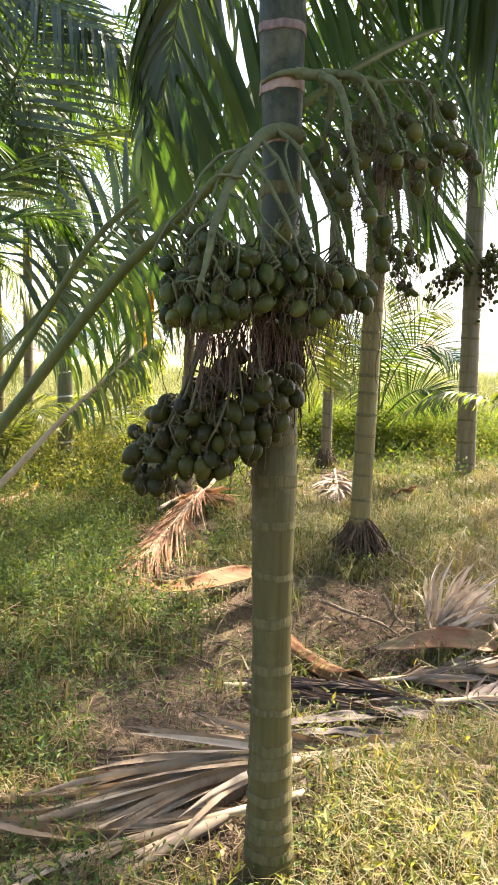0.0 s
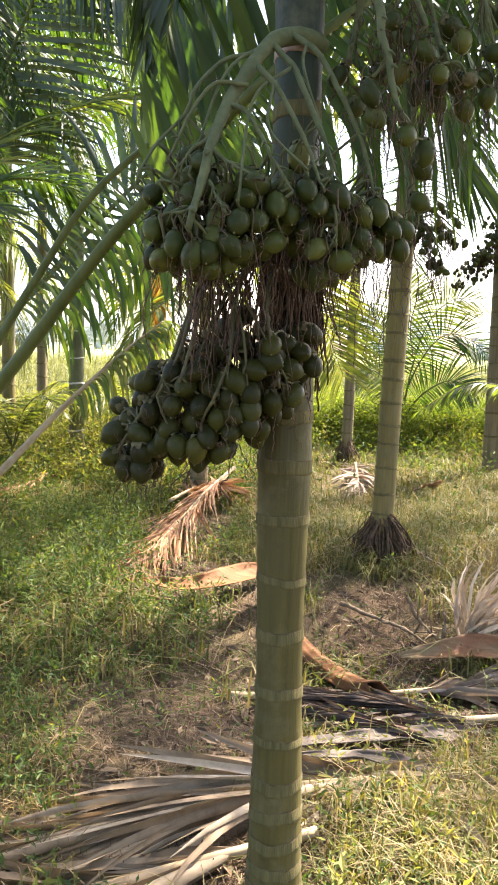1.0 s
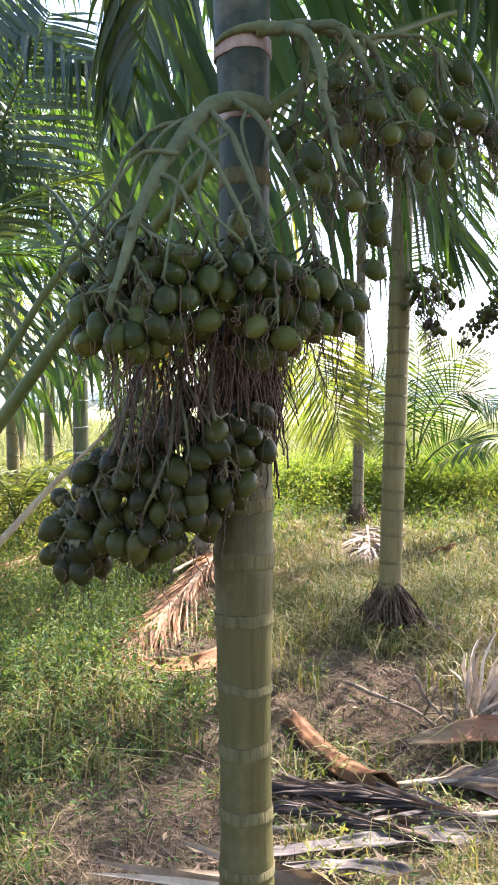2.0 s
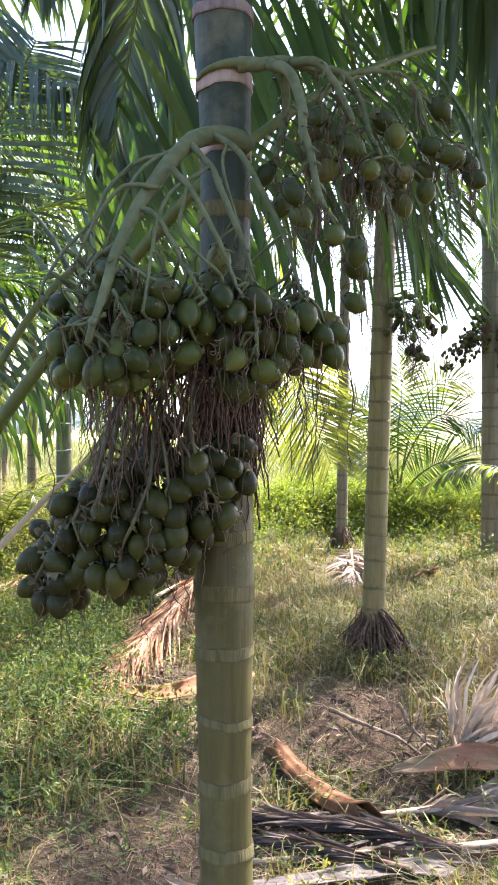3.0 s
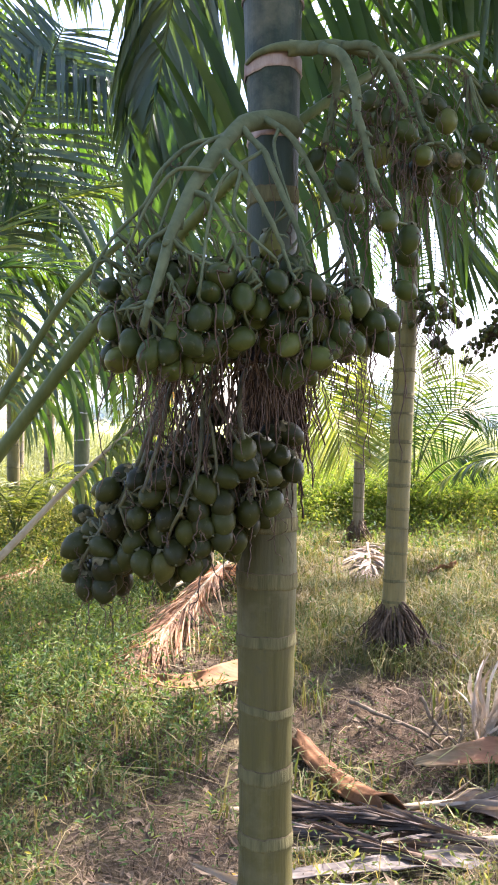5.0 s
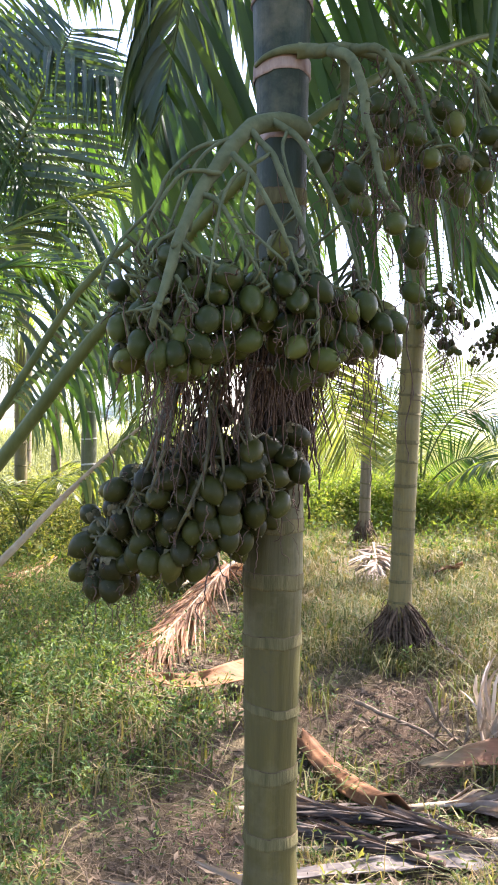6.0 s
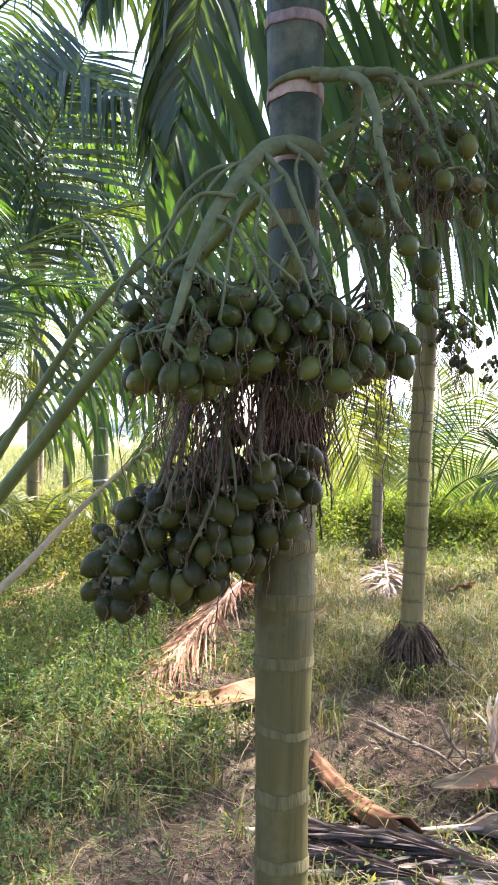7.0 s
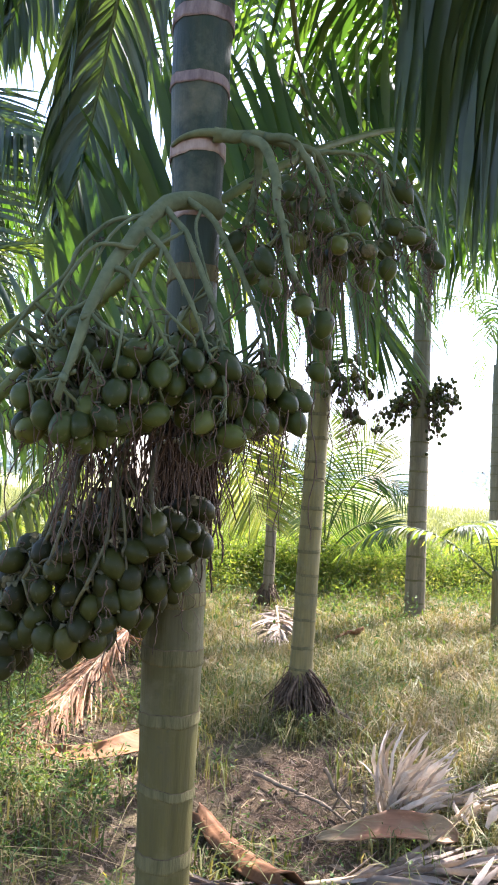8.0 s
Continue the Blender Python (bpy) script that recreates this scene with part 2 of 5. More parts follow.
# weed colour with sunshine put in: paler and yellower than weed_leaf
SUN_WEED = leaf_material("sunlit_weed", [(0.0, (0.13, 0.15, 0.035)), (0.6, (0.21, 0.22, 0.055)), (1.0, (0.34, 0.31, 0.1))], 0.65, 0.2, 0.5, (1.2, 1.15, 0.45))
YELLOW = dry_material("yellow_leaf", [(0.0, (0.45, 0.28, 0.04)), (1.0, (0.55, 0.38, 0.08))], 0.4)


# ---- mesh helpers ----
def catmull(pts, n):
    """n + 1 points on a smooth curve through pts, with any number of columns."""
    p = np.array(pts, float)
    p = np.vstack([2 * p[0] - p[1], p, 2 * p[-1] - p[-2]])
    u = np.linspace(0, len(p) - 3 - 1e-9, n + 1)
    i, f = u.astype(int), (u % 1)[:, None]
    a, b, c, d = p[i], p[i + 1], p[i + 2], p[i + 3]
    return 0.5 * (2 * b + (c - a) * f + (2 * a - 5 * b + 4 * c - d) * f ** 2 + (3 * b - a - 3 * c + d) * f ** 3)


def unit(v):
    v = np.asarray(v, float)
    return v / (np.linalg.norm(v) + 1e-12)


class Mesh:
    """Collects vertices and faces, then links them as one object."""

    def __init__(self):
        self.v, self.f, self.k = [], [], []

    def add(self, verts, faces, mat=0):
        o = len(self.v)
        self.v.extend(tuple(map(float, p)) for p in verts)
        self.f.extend(tuple(i + o for i in q) for q in faces)
        self.k.extend([mat] * len(faces))

    def tube(self, pts, radii, seg=8, mat=0, caps=True):
        pts = np.asarray(pts, float)
        radii = np.broadcast_to(radii, (len(pts),))
        tan = np.gradient(pts, axis=0)
        ref = np.array((0, 0, 1.0)) if abs(unit(tan[0])[2]) < 0.9 else np.array((1.0, 0, 0))
        verts, faces = [], []
        for p, t, r in zip(pts, tan, radii):
            t = unit(t)
            a = unit(np.cross(t, ref))
            ref = np.cross(a, t)
            for k in range(seg):
                g = 2 * math.pi * k / seg
                verts.append(p + r * (a * math.cos(g) + ref * math.sin(g)))
        for i in range(len(pts) - 1):
            for k in range(seg):
                m = (k + 1) % seg
                faces.append((i * seg + k, i * seg + m, (i + 1) * seg + m, (i + 1) * seg + k))
        if caps:
            faces.append(tuple(range(seg))[::-1])
            faces.append(tuple(range((len(pts) - 1) * seg, len(pts) * seg)))
        self.add(verts, faces, mat)

    def strip(self, centre, across, widths, fold=0.0, normal=None, mat=0):
        """A blade: stations along centre, two or (folded) three points across."""
        verts, faces, n = [], [], len(centre)
        c = 3 if fold else 2
        for i in range(n):
            wv = across[i] * widths[i] * 0.5
            verts.append(centre[i] - wv)
            if fold:
                verts.append(centre[i] - normal[i] * widths[i] * fold)
            verts.append(centre[i] + wv)
        for i in range(n - 1):
            for k in range(c - 1):
                a = i * c + k
                faces.append((a, a + 1, a + c + 1, a + c))
        self.add(verts, faces, mat)

    def link(self, name, mats, parent=None, label="", smooth=True):
        me = bpy.data.meshes.new(name)
        me.from_pydata(self.v, [], self.f)
        for m in mats:
            me.materials.append(m)
        me.polygons.foreach_set("material_index", self.k)
        me.polygons.foreach_set("use_smooth", [smooth] * len(self.f))
        me.update()
        ob = new(name, me)
        ob.parent = parent
        if label:
            ob["label"] = label
        return ob


def empty(name, label, category, at=(0, 0, 0), group="", kind=""):
    ob = new(name)
    ob.location = at
    return tagged(ob, label, category, group, kind)


def height(x, y):
    """The ground: low humps, with a shallow furrow behind the bearing palm."""
    x, y = np.clip(x, -40.0, 40.0), np.clip(y, -40.0, 400.0)
    side = 1 / (1 + np.exp(-(x + 0.55) / 0.12))
    h = 0.15 - 0.15 * np.exp(-((y - 1.65) / 0.62) ** 2) * side
    near = 1 / (1 + np.exp((y - 9) / 0.8))
    bumps = 0.022 * np.sin(2.3 * x + 1.1) * np.sin(1.9 * y + 0.4) + 0.014 * np.sin(5.7 * x + 2.0 * y) * np.sin(4.3 * y - 1.3 * x) + 0.007 * np.sin(13 * x + 1) * np.sin(11 * y + 2)
    far = 1 / (1 + np.exp(-(y - 15) / 1.5))
    return h * near + 0.1 * (1 - near) + bumps * near + 0.5 * far


RNG = np.random.default_rng(7)


def blade_path(p, d, length, droop, steps=5, floor=None, curl=None, snap=99):
    pts, d = [np.array(p, float)], unit(d)
    ways = [d]
    for i in range(steps):
        if i == snap:             # a blade broken over, its end hanging
            d = unit(d * 0.12 + np.array((0, 0, -1.0)))
        d = unit(d + np.array((0, 0, -1.0)) * droop * (0.5 + i / steps) / steps * 2 + (0 if curl is None else curl / steps))
        q = pts[-1] + d * length / steps
        if floor is not None:
            q[2] = max(q[2], float(height(q[0], q[1])) + floor)
        pts.append(q)
        ways.append(d)
    return np.array(pts), np.array(ways)


PROFILE = np.array((0.45, 0.9, 1.0, 0.85, 0.55, 0.04))


def make_frond(parent, ctrl, leaf_mat, rachis_mat, n=46, length=0.55, width=0.03, droop=0.7, lift=0.25, start=0.15, radius=0.013,
               angles=(75, 32), twist=0.35, ragged=0.08, split=False, floor=None, sides=(1, -1), label="", tip=1.0, gap=0.0, seed=0, up=(0, 0, 1), fold=0.12, under=None, broken=0.0, upper=0.0, grow=0.0):
    """One pinnate leaf: a tapering rachis through ctrl with leaflets along both sides. under: length, width, droop and angles of one side where it differs."""
    g = np.random.default_rng(seed)
    line = catmull(ctrl, 36)
    tan = np.gradient(line, axis=0)
    rad = np.linspace(radius, radius * 0.18, len(line))
    m = Mesh()
    m.tube(line, rad, 6)
    ob = m.link("frond", [rachis_mat], parent, label)
    rest = Mesh()
    for i in range(n):
        s = start + (1 - start) * (i + 0.5) / n
        x = s * (len(line) - 1)
        j = min(int(x), len(line) - 2)
        p = line[j] + (line[j + 1] - line[j]) * (x - j)
        t = unit(tan[j])
        across = unit(np.cross(t, up))
        top = np.cross(across, t)
        k = (s - start) / (1 - start)
        size = length * (0.55 + 0.45 * math.sin(min(1, k * 2.2) * math.pi / 2)) * (1 - (1 - 0.45 * tip) * max(0, k - 0.55) / 0.45)
        size *= 1 - grow * (1 - k)
        for sg in sides:
            if g.random() < gap or (sg == -1 and s < upper):
                continue
            long_, wide_, sag, ang_ = under if under and sg == 1 else (length, width, droop, angles)
            a = radians(ang_[0] + (ang_[1] - ang_[0]) * k + g.normal(0, 4))
            li = lift + g.normal(0, 0.1)
            d = t * math.cos(a) + (across * sg * math.cos(li) + top * math.sin(li)) * math.sin(a)
            snap = int(g.integers(2, 5)) if broken and g.random() < broken else 99
            pts, ways = blade_path(p, d, size * long_ / length * g.uniform(0.85, 1.08), sag * g.uniform(0.7, 1.35), 5, floor, g.normal(0, ragged, 3), snap)
            wv = np.array([unit(t - q * (t @ q)) for q in ways])
            ang = g.normal(0, twist)
            nv = np.cross(ways, wv)
            wv2 = wv * math.cos(ang) + nv * math.sin(ang)
            nv2 = np.cross(ways, wv2)
            wd = wide_ * g.uniform(0.75, 1.15) * PROFILE * (0.6 + 0.4 * min(1, (1 - k) * 4))
            if split:
                one = Mesh()
                one.strip(pts, wv2, wd, fold, nv2)
                one.link("leaflet", [leaf_mat], ob)
            else:
                rest.strip(pts, wv2, wd, fold, nv2)
    if not split:
        rest.link("foliage", [leaf_mat], ob)["kind"] = "stuff"
    return ob


# ---- ground ----
def make_ground():
    xs = np.concatenate([-np.geomspace(600, 6, 14), np.arange(-5.5, 6.5, 0.07), np.geomspace(7, 600, 14)])
    ys = np.concatenate([-np.geomspace(600, 4, 12), np.arange(-3.5, 11, 0.07), np.geomspace(11.2, 900, 40)])
    X, Y = np.meshgrid(xs, ys)
    Z = height(X, Y)
    fine = (np.abs(X) < 6) & (Y < 10)
    Z = Z + fine * (0.006 * np.sin(31 * X + 7 * np.sin(9 * Y)) * np.sin(27 * Y + 5 * np.sin(11 * X)))
    n, k = len(xs), len(ys)
    i = np.arange(n * k).reshape(k, n)
    quads = np.stack([i[:-1, :-1], i[:-1, 1:], i[1:, 1:], i[1:, :-1]], -1).reshape(-1, 4)
    me = bpy.data.meshes.new("ground")
    me.from_pydata(np.stack([X, Y, Z], -1).reshape(-1, 3).tolist(), [], quads.tolist())
    me.polygons.foreach_set("use_smooth", [True] * len(quads))
    me.materials.append(SOIL)
    tagged(new("ground", me), "brown orchard soil with thin turf reaching to the rice field", "ground", kind="structure")


make_ground()


# ---- palms ----
def make_trunk(parent, line, rings, bark, scar=SCAR, label="", ring_h=0.025, swell=0.05, seg=28):
    """line: rows x, y, z, radius from the ground up. rings: heights of the leaf scars."""
    g = np.random.default_rng(int(abs(line[0][0]) * 1000 + line[0][1] * 77) % 9999)
    c = catmull(line, 110)
    r = c[:, 3] * (1 + 0.006 * g.normal(size=len(c)))
    for z in rings:
        r = r * (1 + swell * 0.22 * np.exp(-((c[:, 2] - z) / 0.018) ** 2))
    m = Mesh()
    m.tube(c[:, :3], r, seg)
    trunk = m.link("trunk", [bark], parent, label)
    for z in rings:
        j = int(np.argmin(abs(c[:, 2] - z)))
        p, rad = c[j, :3], r[j] + 0.0015
        tilt = g.normal(0, 0.05, 2)
        hh = ring_h * g.uniform(0.7, 1.3) * (1.15 if z > 1.95 and isinstance(scar, tuple) else 1)
        b = Mesh()
        verts, faces = [], []
        rows = ((-0.5, -0.0008), (-0.42, 0.0013), (-0.3, 0.0002), (0.44, 0.0), (0.5, -0.0012))
        for u, dr in rows:
            for k in range(seg):
                a = 2 * math.pi * k / seg
                x, y = math.cos(a), math.sin(a)
                wob = 0.0016 * math.sin(3 * a + z * 40) + 0.001 * math.sin(7 * a + z * 90) + 0.0007 * math.sin(13 * a + z * 170)
                verts.append((p[0] + x * (rad + dr), p[1] + y * (rad + dr), z + u * hh + (tilt[0] * x + tilt[1] * y) * rad + wob))
        for i in range(len(rows) - 1):
            for k in range(seg):
                q = (k + 1) % seg
                faces.append((i * seg + k, i * seg + q, (i + 1) * seg + q, (i + 1) * seg + k))
        b.add(verts, faces)
        b.k = [1 if i // seg == len(rows) - 2 else 0 for i in range(len(faces))]
        b.link("leaf_scar", [scar if not isinstance(scar, tuple) else scar[0] if z < scar[2] else scar[1] if z < 2.25 else SCAR_OLD, SCAR_EDGE], trunk)
    return trunk


def make_nut_mesh(seed, long=0.048, wide=0.038, skin=NUT):
    """A plump nut hanging from a ragged cap; its base is the origin, its tip down the z axis."""
    g = np.random.default_rng(seed)
    m = Mesh()
    seg, verts, faces = 14, [], []
    prof = ((0.0, 0.3), (0.04, 0.55), (0.14, 0.8), (0.3, 0.97), (0.48, 1.0), (0.66, 0.9), (0.82, 0.66), (0.92, 0.4), (0.975, 0.2), (1.0, 0.05))
    bend = g.normal(0, 0.05, 2)
    for u, r in prof:
        for k in range(seg):
            a = 2 * math.pi * k / seg
            rr = r * wide / 2 * (1 + 0.025 * math.sin(2 * a + seed) + 0.015 * math.sin(3 * a + seed * 2))
            verts.append((rr * math.cos(a) + bend[0] * long * u * u, rr * math.sin(a) + bend[1] * long * u * u, -u * long))
    n = len(prof)
    for i in range(n - 1):
        for k in range(seg):
            q = (k + 1) % seg
            faces.append((i * seg + q, i * seg + k, (i + 1) * seg + k, (i + 1) * seg + q))
    faces.append(tuple(range((n - 1) * seg, n * seg))[::-1])
    m.add(verts, faces, 0)
    for k in range(6):      # cap lobes
        a = 2 * math.pi * k / 6 + g.normal(0, 0.2)
        out = np.array((math.cos(a), math.sin(a), 0))
        p = np.array([(0, 0, 0.004), out * wide * 0.26 + (0, 0, 0.003), out * wide * g.uniform(0.32, 0.42) + (0, 0, -0.004 - 0.003 * g.random())])
        wv = np.array([(-math.sin(a), math.cos(a), 0)] * 3)
        m.strip(p, wv, np.array((0.006, 0.015, 0.004)), 0, None, 1)
    m.tube([(bend[0] * long, bend[1] * long, -long * 0.99), (bend[0] * long, bend[1] * long, -long - 0.0025)], (0.0022, 0.0012), 5, 1)
    me = m.link("nut", [skin, CALYX])
    data = me.data
    bpy.data.objects.remove(me)
    return data


NUT_SIZES = ((0.051, 0.039), (0.054, 0.041), (0.047, 0.039), (0.053, 0.038), (0.045, 0.037))
NUT_MESHES = [make_nut_mesh(k, l, d) for k, (l, d) in enumerate(NUT_SIZES)]
# same nuts in the skin darkened for shade, for the lower bunch
SHADED_MESHES = [make_nut_mesh(k + 20, l * 0.94, d, NUT_SHADED) for k, (l, d) in enumerate(NUT_SIZES)]


def make_bunch(palm, branches, radii, nuts, label, mat, fill, spread, seed, threads, thread_len, core, strands=0, reach=0.16, sizes=(0.9, 1.06), shapes=NUT_MESHES):
    """A fruit bunch: one stalk mesh with its branches, then each nut and the dry threads."""
    g = np.random.default_rng(seed)
    m = Mesh()
    ends = []
    for b, r in zip(branches, radii):
        line = catmull(b, 28)
        wob = np.cumsum(g.normal(0, 0.0006, (len(line), 3)), 0)
        line = line + wob
        rr = r * (0.45 + 0.55 * (1 - np.linspace(0, 1, len(line)))) * (1 if r < 0.012 else np.linspace(1, 0.6, len(line))) * (1 + 0.05 * g.normal(size=len(line)))
        m.tube(line, rr, 8)
        ends.append(line)
        for j in range(8, len(line), 3):           # stubs of shed twigs
            t = unit(line[j] - line[j - 1])
            d = unit(np.cross(t, g.normal(size=3)) + t * 0.9 + (0, 0, -0.3))
            m.tube([line[j], line[j] + d * 0.012, line[j] + d * 0.02 + (0, 0, -0.004)], (r * 0.45, r * 0.3, r * 0.12), 5)
    for k in range(strands):                       # thin side stalks that hang into the nuts
        a = ends[k % len(ends)][int(g.integers(2, 9))]
        b = np.array(nuts[g.integers(len(nuts))]) + (0, 0, 0.03)
        line = catmull([a, a * 0.55 + b * 0.45 + g.normal(0, 0.02, 3) + (0, 0, 0.02), b], 12)
        m.tube(line, np.linspace(0.0038, 0.0024, 13), 5)
        ends.append(line)
    cloud = np.vstack([e[8:] for e in ends])
    places = [np.array(p) + (0, 0.016, 0) for p in nuts]
    tries = 0
    low, high = np.min(nuts, 0) - 0.004, np.max(nuts, 0) + (0.02, 0.02, 0.045)
    while len(places) < len(nuts) + fill and tries < 4000:
        tries += 1
        q = places[g.integers(len(nuts))] + g.normal(0, 1, 3) * spread * (1, 0, 1) + np.array((0, 0.024 + abs(g.normal(0, 0.05)), 0))
        if q[2] < low[2] or q[0] < low[0] or q[2] > high[2] or q[0] > high[0] - 0.01:
            continue
        beside = sum(math.hypot(q[0] - p[0], q[2] - p[2]) < 0.055 for p in nuts)
        if beside > 1 and all(np.linalg.norm(q - p) > 0.034 for p in places) and math.hypot(q[0], q[1]) > 0.075:
            places.append(q)
    twigs = []
    for p in places:
        near = cloud[np.argmin(np.linalg.norm(cloud - (p + (0, 0, 0.04)), axis=1))]
        way = unit(unit(p - core) * 0.8 + unit(p - near) * 0.3 + np.array((0, -0.3, -0.35)) + g.normal(0, 0.5, 3))
        base = p - way * 0.022
        mid = (near + base) / 2 + g.normal(0, 0.008, 3) + (0, 0, 0.008)
        if np.linalg.norm(near - base) < reach:
            m.tube(catmull([near, mid, base], 7), np.linspace(0.0032, 0.0022, 8), 5)
        twigs.append((base, way))
    stalk = m.link("bunch_stalk", [mat], palm, label)
    for k, (base, way) in enumerate(twigs):
        ob = new("nut", shapes[int(g.integers(5))])
        s = g.uniform(*sizes)
        ob.matrix_world = Matrix.Translation(base) @ Vector(way).to_track_quat("-Z", "Y").to_matrix().to_4x4() @ Matrix.Rotation(g.uniform(0, 6.28), 4, "Z") @ Matrix.Diagonal((s, s, s, 1))
        ob.parent = stalk
    th = Mesh()
    for k in range(threads):
        p = np.array(places[g.integers(len(places))]) + g.normal(0, 0.016, 3) + (0, 0.016 if g.random() < 0.6 else -0.03, 0) if g.random() < 0.8 else cloud[g.integers(len(cloud))].copy()
        n = 20
        length = thread_len * g.uniform(0.12, 1.0) ** 1.5
        d = np.array((0, 0, -1.0))
        s = np.linspace(0, 1, n + 1)[:, None]
        wave = sum(np.sin(s * g.uniform(4, 22) + g.uniform(0, 6, 3)) * g.normal(0, 0.0022, 3) for _ in range(4))
        walk_off = np.cumsum(g.normal(0, 0.0018, (n + 1, 3)), 0)
        pts = list(p + (wave - wave[0]) + walk_off * (1, 1, 0.5) - (0, 0, 1) * s * length + g.normal(0, 0.012, 3) * s * (1, 1, 0))
        r = g.uniform(0.0006, 0.0014)
        th.tube(pts, np.linspace(r, r * 0.6, len(pts)), 4, 0, False)
        if g.random() < 0.2:
            j = n // 2
            q = [pts[j]]
            dd = d
            for i in range(4):
                dd = unit(dd + g.normal(0, 0.5, 3) + (0, 0, -0.2))
                q.append(q[-1] + dd * length / n)
            th.tube(q, r * 0.7, 4, 0, False)
    tagged(th.link("thread_tangle", [THREAD], stalk, "shrivelled brown flower threads"), kind="stuff")
    return stalk


main = empty("areca_palm", "bearing areca palm with ringed green trunk and bunches of green nuts", "palm tree", (0, 0, 0), "areca palms")
RINGS = (0.24, 0.29, 0.339, 0.40, 0.465, 0.534, 0.631, 0.739, 0.864, 0.987, 1.118, 1.232, 1.336, 1.558, 1.74, 1.935, 2.053, 2.176, 2.305, 2.43, 2.6, 2.8)

make_trunk(main, [(0.014, 0.0, 0.08, 0.078), (0.014, 0.0, 0.2, 0.067), (0.012, 0, 0.32, 0.06), (0.011, 0, 0.5, 0.056), (0.009, 0, 0.72, 0.0505), (0.006, 0, 0.9, 0.05),
                  (0.004, 0, 1.1, 0.054), (0.003, 0, 1.25, 0.056), (0.002, 0, 1.42, 0.055), (0.003, 0, 1.7, 0.05), (0.003, 0, 1.95, 0.047), (0.002, 0, 2.1, 0.048),
                  (-0.001, 0, 2.2, 0.052), (-0.003, 0, 2.34, 0.056), (-0.002, 0, 2.5, 0.059), (0, 0, 2.9, 0.06), (0, 0, 3.3, 0.058)], RINGS, TRUNK_MAIN, (SCAR, SCAR_NEW, 1.95), "ringed olive-green trunk")
BRANCHES_B = [
    [(0.046, -0.028, 2.052), (0.017, -0.056, 2.064), (-0.021, -0.085, 2.054), (-0.051, -0.13, 2.026), (-0.074, -0.17, 1.983), (-0.09, -0.2, 1.943), (-0.104, -0.23, 1.907), (-0.115, -0.255, 1.873), (-0.125, -0.285, 1.831), (-0.132, -0.305, 1.796), (-0.136, -0.325, 1.763), (-0.143, -0.34, 1.727), (-0.15, -0.36, 1.691), (-0.157, -0.37, 1.654)],
    [(-0.012, -0.09, 2.056), (0.041, -0.13, 2.007), (0.081, -0.16, 1.93), (0.119, -0.18, 1.842), (0.146, -0.2, 1.742)],
    [(-0.043, -0.14, 2.018), (-0.003, -0.18, 1.962), (0.032, -0.22, 1.877), (0.061, -0.25, 1.807), (0.071, -0.27, 1.747)],
    [(-0.066, -0.21, 1.957), (-0.026, -0.24, 1.907), (0.013, -0.27, 1.837), (0.036, -0.28, 1.783), (0.054, -0.29, 1.743)],
    [(-0.112, -0.25, 1.883), (-0.081, -0.27, 1.867), (-0.05, -0.29, 1.815), (-0.036, -0.3, 1.783), (0.0, -0.31, 1.727)],
]
TWIGS_B = [
    [(-0.132, -0.305, 1.794), (-0.104, -0.32, 1.774), (-0.07, -0.33, 1.756), (-0.056, -0.33, 1.754)],
    [(-0.129, -0.29, 1.819), (-0.167, -0.29, 1.798), (-0.184, -0.29, 1.772), (-0.197, -0.29, 1.746)],
    [(-0.059, -0.175, 1.992), (-0.093, -0.18, 1.985), (-0.135, -0.18, 1.971), (-0.177, -0.2, 1.92), (-0.193, -0.21, 1.872), (-0.237, -0.22, 1.823), (-0.263, -0.24, 1.774), (-0.271, -0.25, 1.743)],
    [(-0.08, -0.24, 1.916), (-0.11, -0.245, 1.92), (-0.141, -0.25, 1.913), (-0.17, -0.26, 1.871), (-0.189, -0.27, 1.825), (-0.211, -0.28, 1.774)],
    [(0.071, -0.27, 1.747), (0.076, -0.28, 1.698), (0.078, -0.28, 1.647)],
    [(-0.133, -0.33, 1.739), (-0.118, -0.34, 1.713), (-0.103, -0.35, 1.691)],
    [(-0.137, -0.35, 1.699), (-0.172, -0.34, 1.683), (-0.213, -0.31, 1.681)],
    [(0.071, -0.27, 1.751), (0.097, -0.26, 1.736), (0.119, -0.25, 1.727)],
]
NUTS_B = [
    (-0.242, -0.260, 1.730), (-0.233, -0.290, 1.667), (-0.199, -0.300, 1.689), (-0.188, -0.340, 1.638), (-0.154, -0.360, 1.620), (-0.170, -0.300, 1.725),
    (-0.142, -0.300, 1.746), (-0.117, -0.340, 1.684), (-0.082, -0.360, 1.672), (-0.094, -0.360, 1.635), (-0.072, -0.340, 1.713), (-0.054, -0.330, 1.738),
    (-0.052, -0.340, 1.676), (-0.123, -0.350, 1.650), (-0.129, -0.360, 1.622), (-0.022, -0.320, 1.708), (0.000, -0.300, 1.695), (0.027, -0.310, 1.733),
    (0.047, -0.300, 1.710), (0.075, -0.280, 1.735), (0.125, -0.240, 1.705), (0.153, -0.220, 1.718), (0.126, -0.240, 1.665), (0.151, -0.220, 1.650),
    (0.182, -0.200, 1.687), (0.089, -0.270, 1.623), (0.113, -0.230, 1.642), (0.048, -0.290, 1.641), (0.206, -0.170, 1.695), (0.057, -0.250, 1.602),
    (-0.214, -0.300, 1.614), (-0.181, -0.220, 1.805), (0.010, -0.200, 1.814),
]
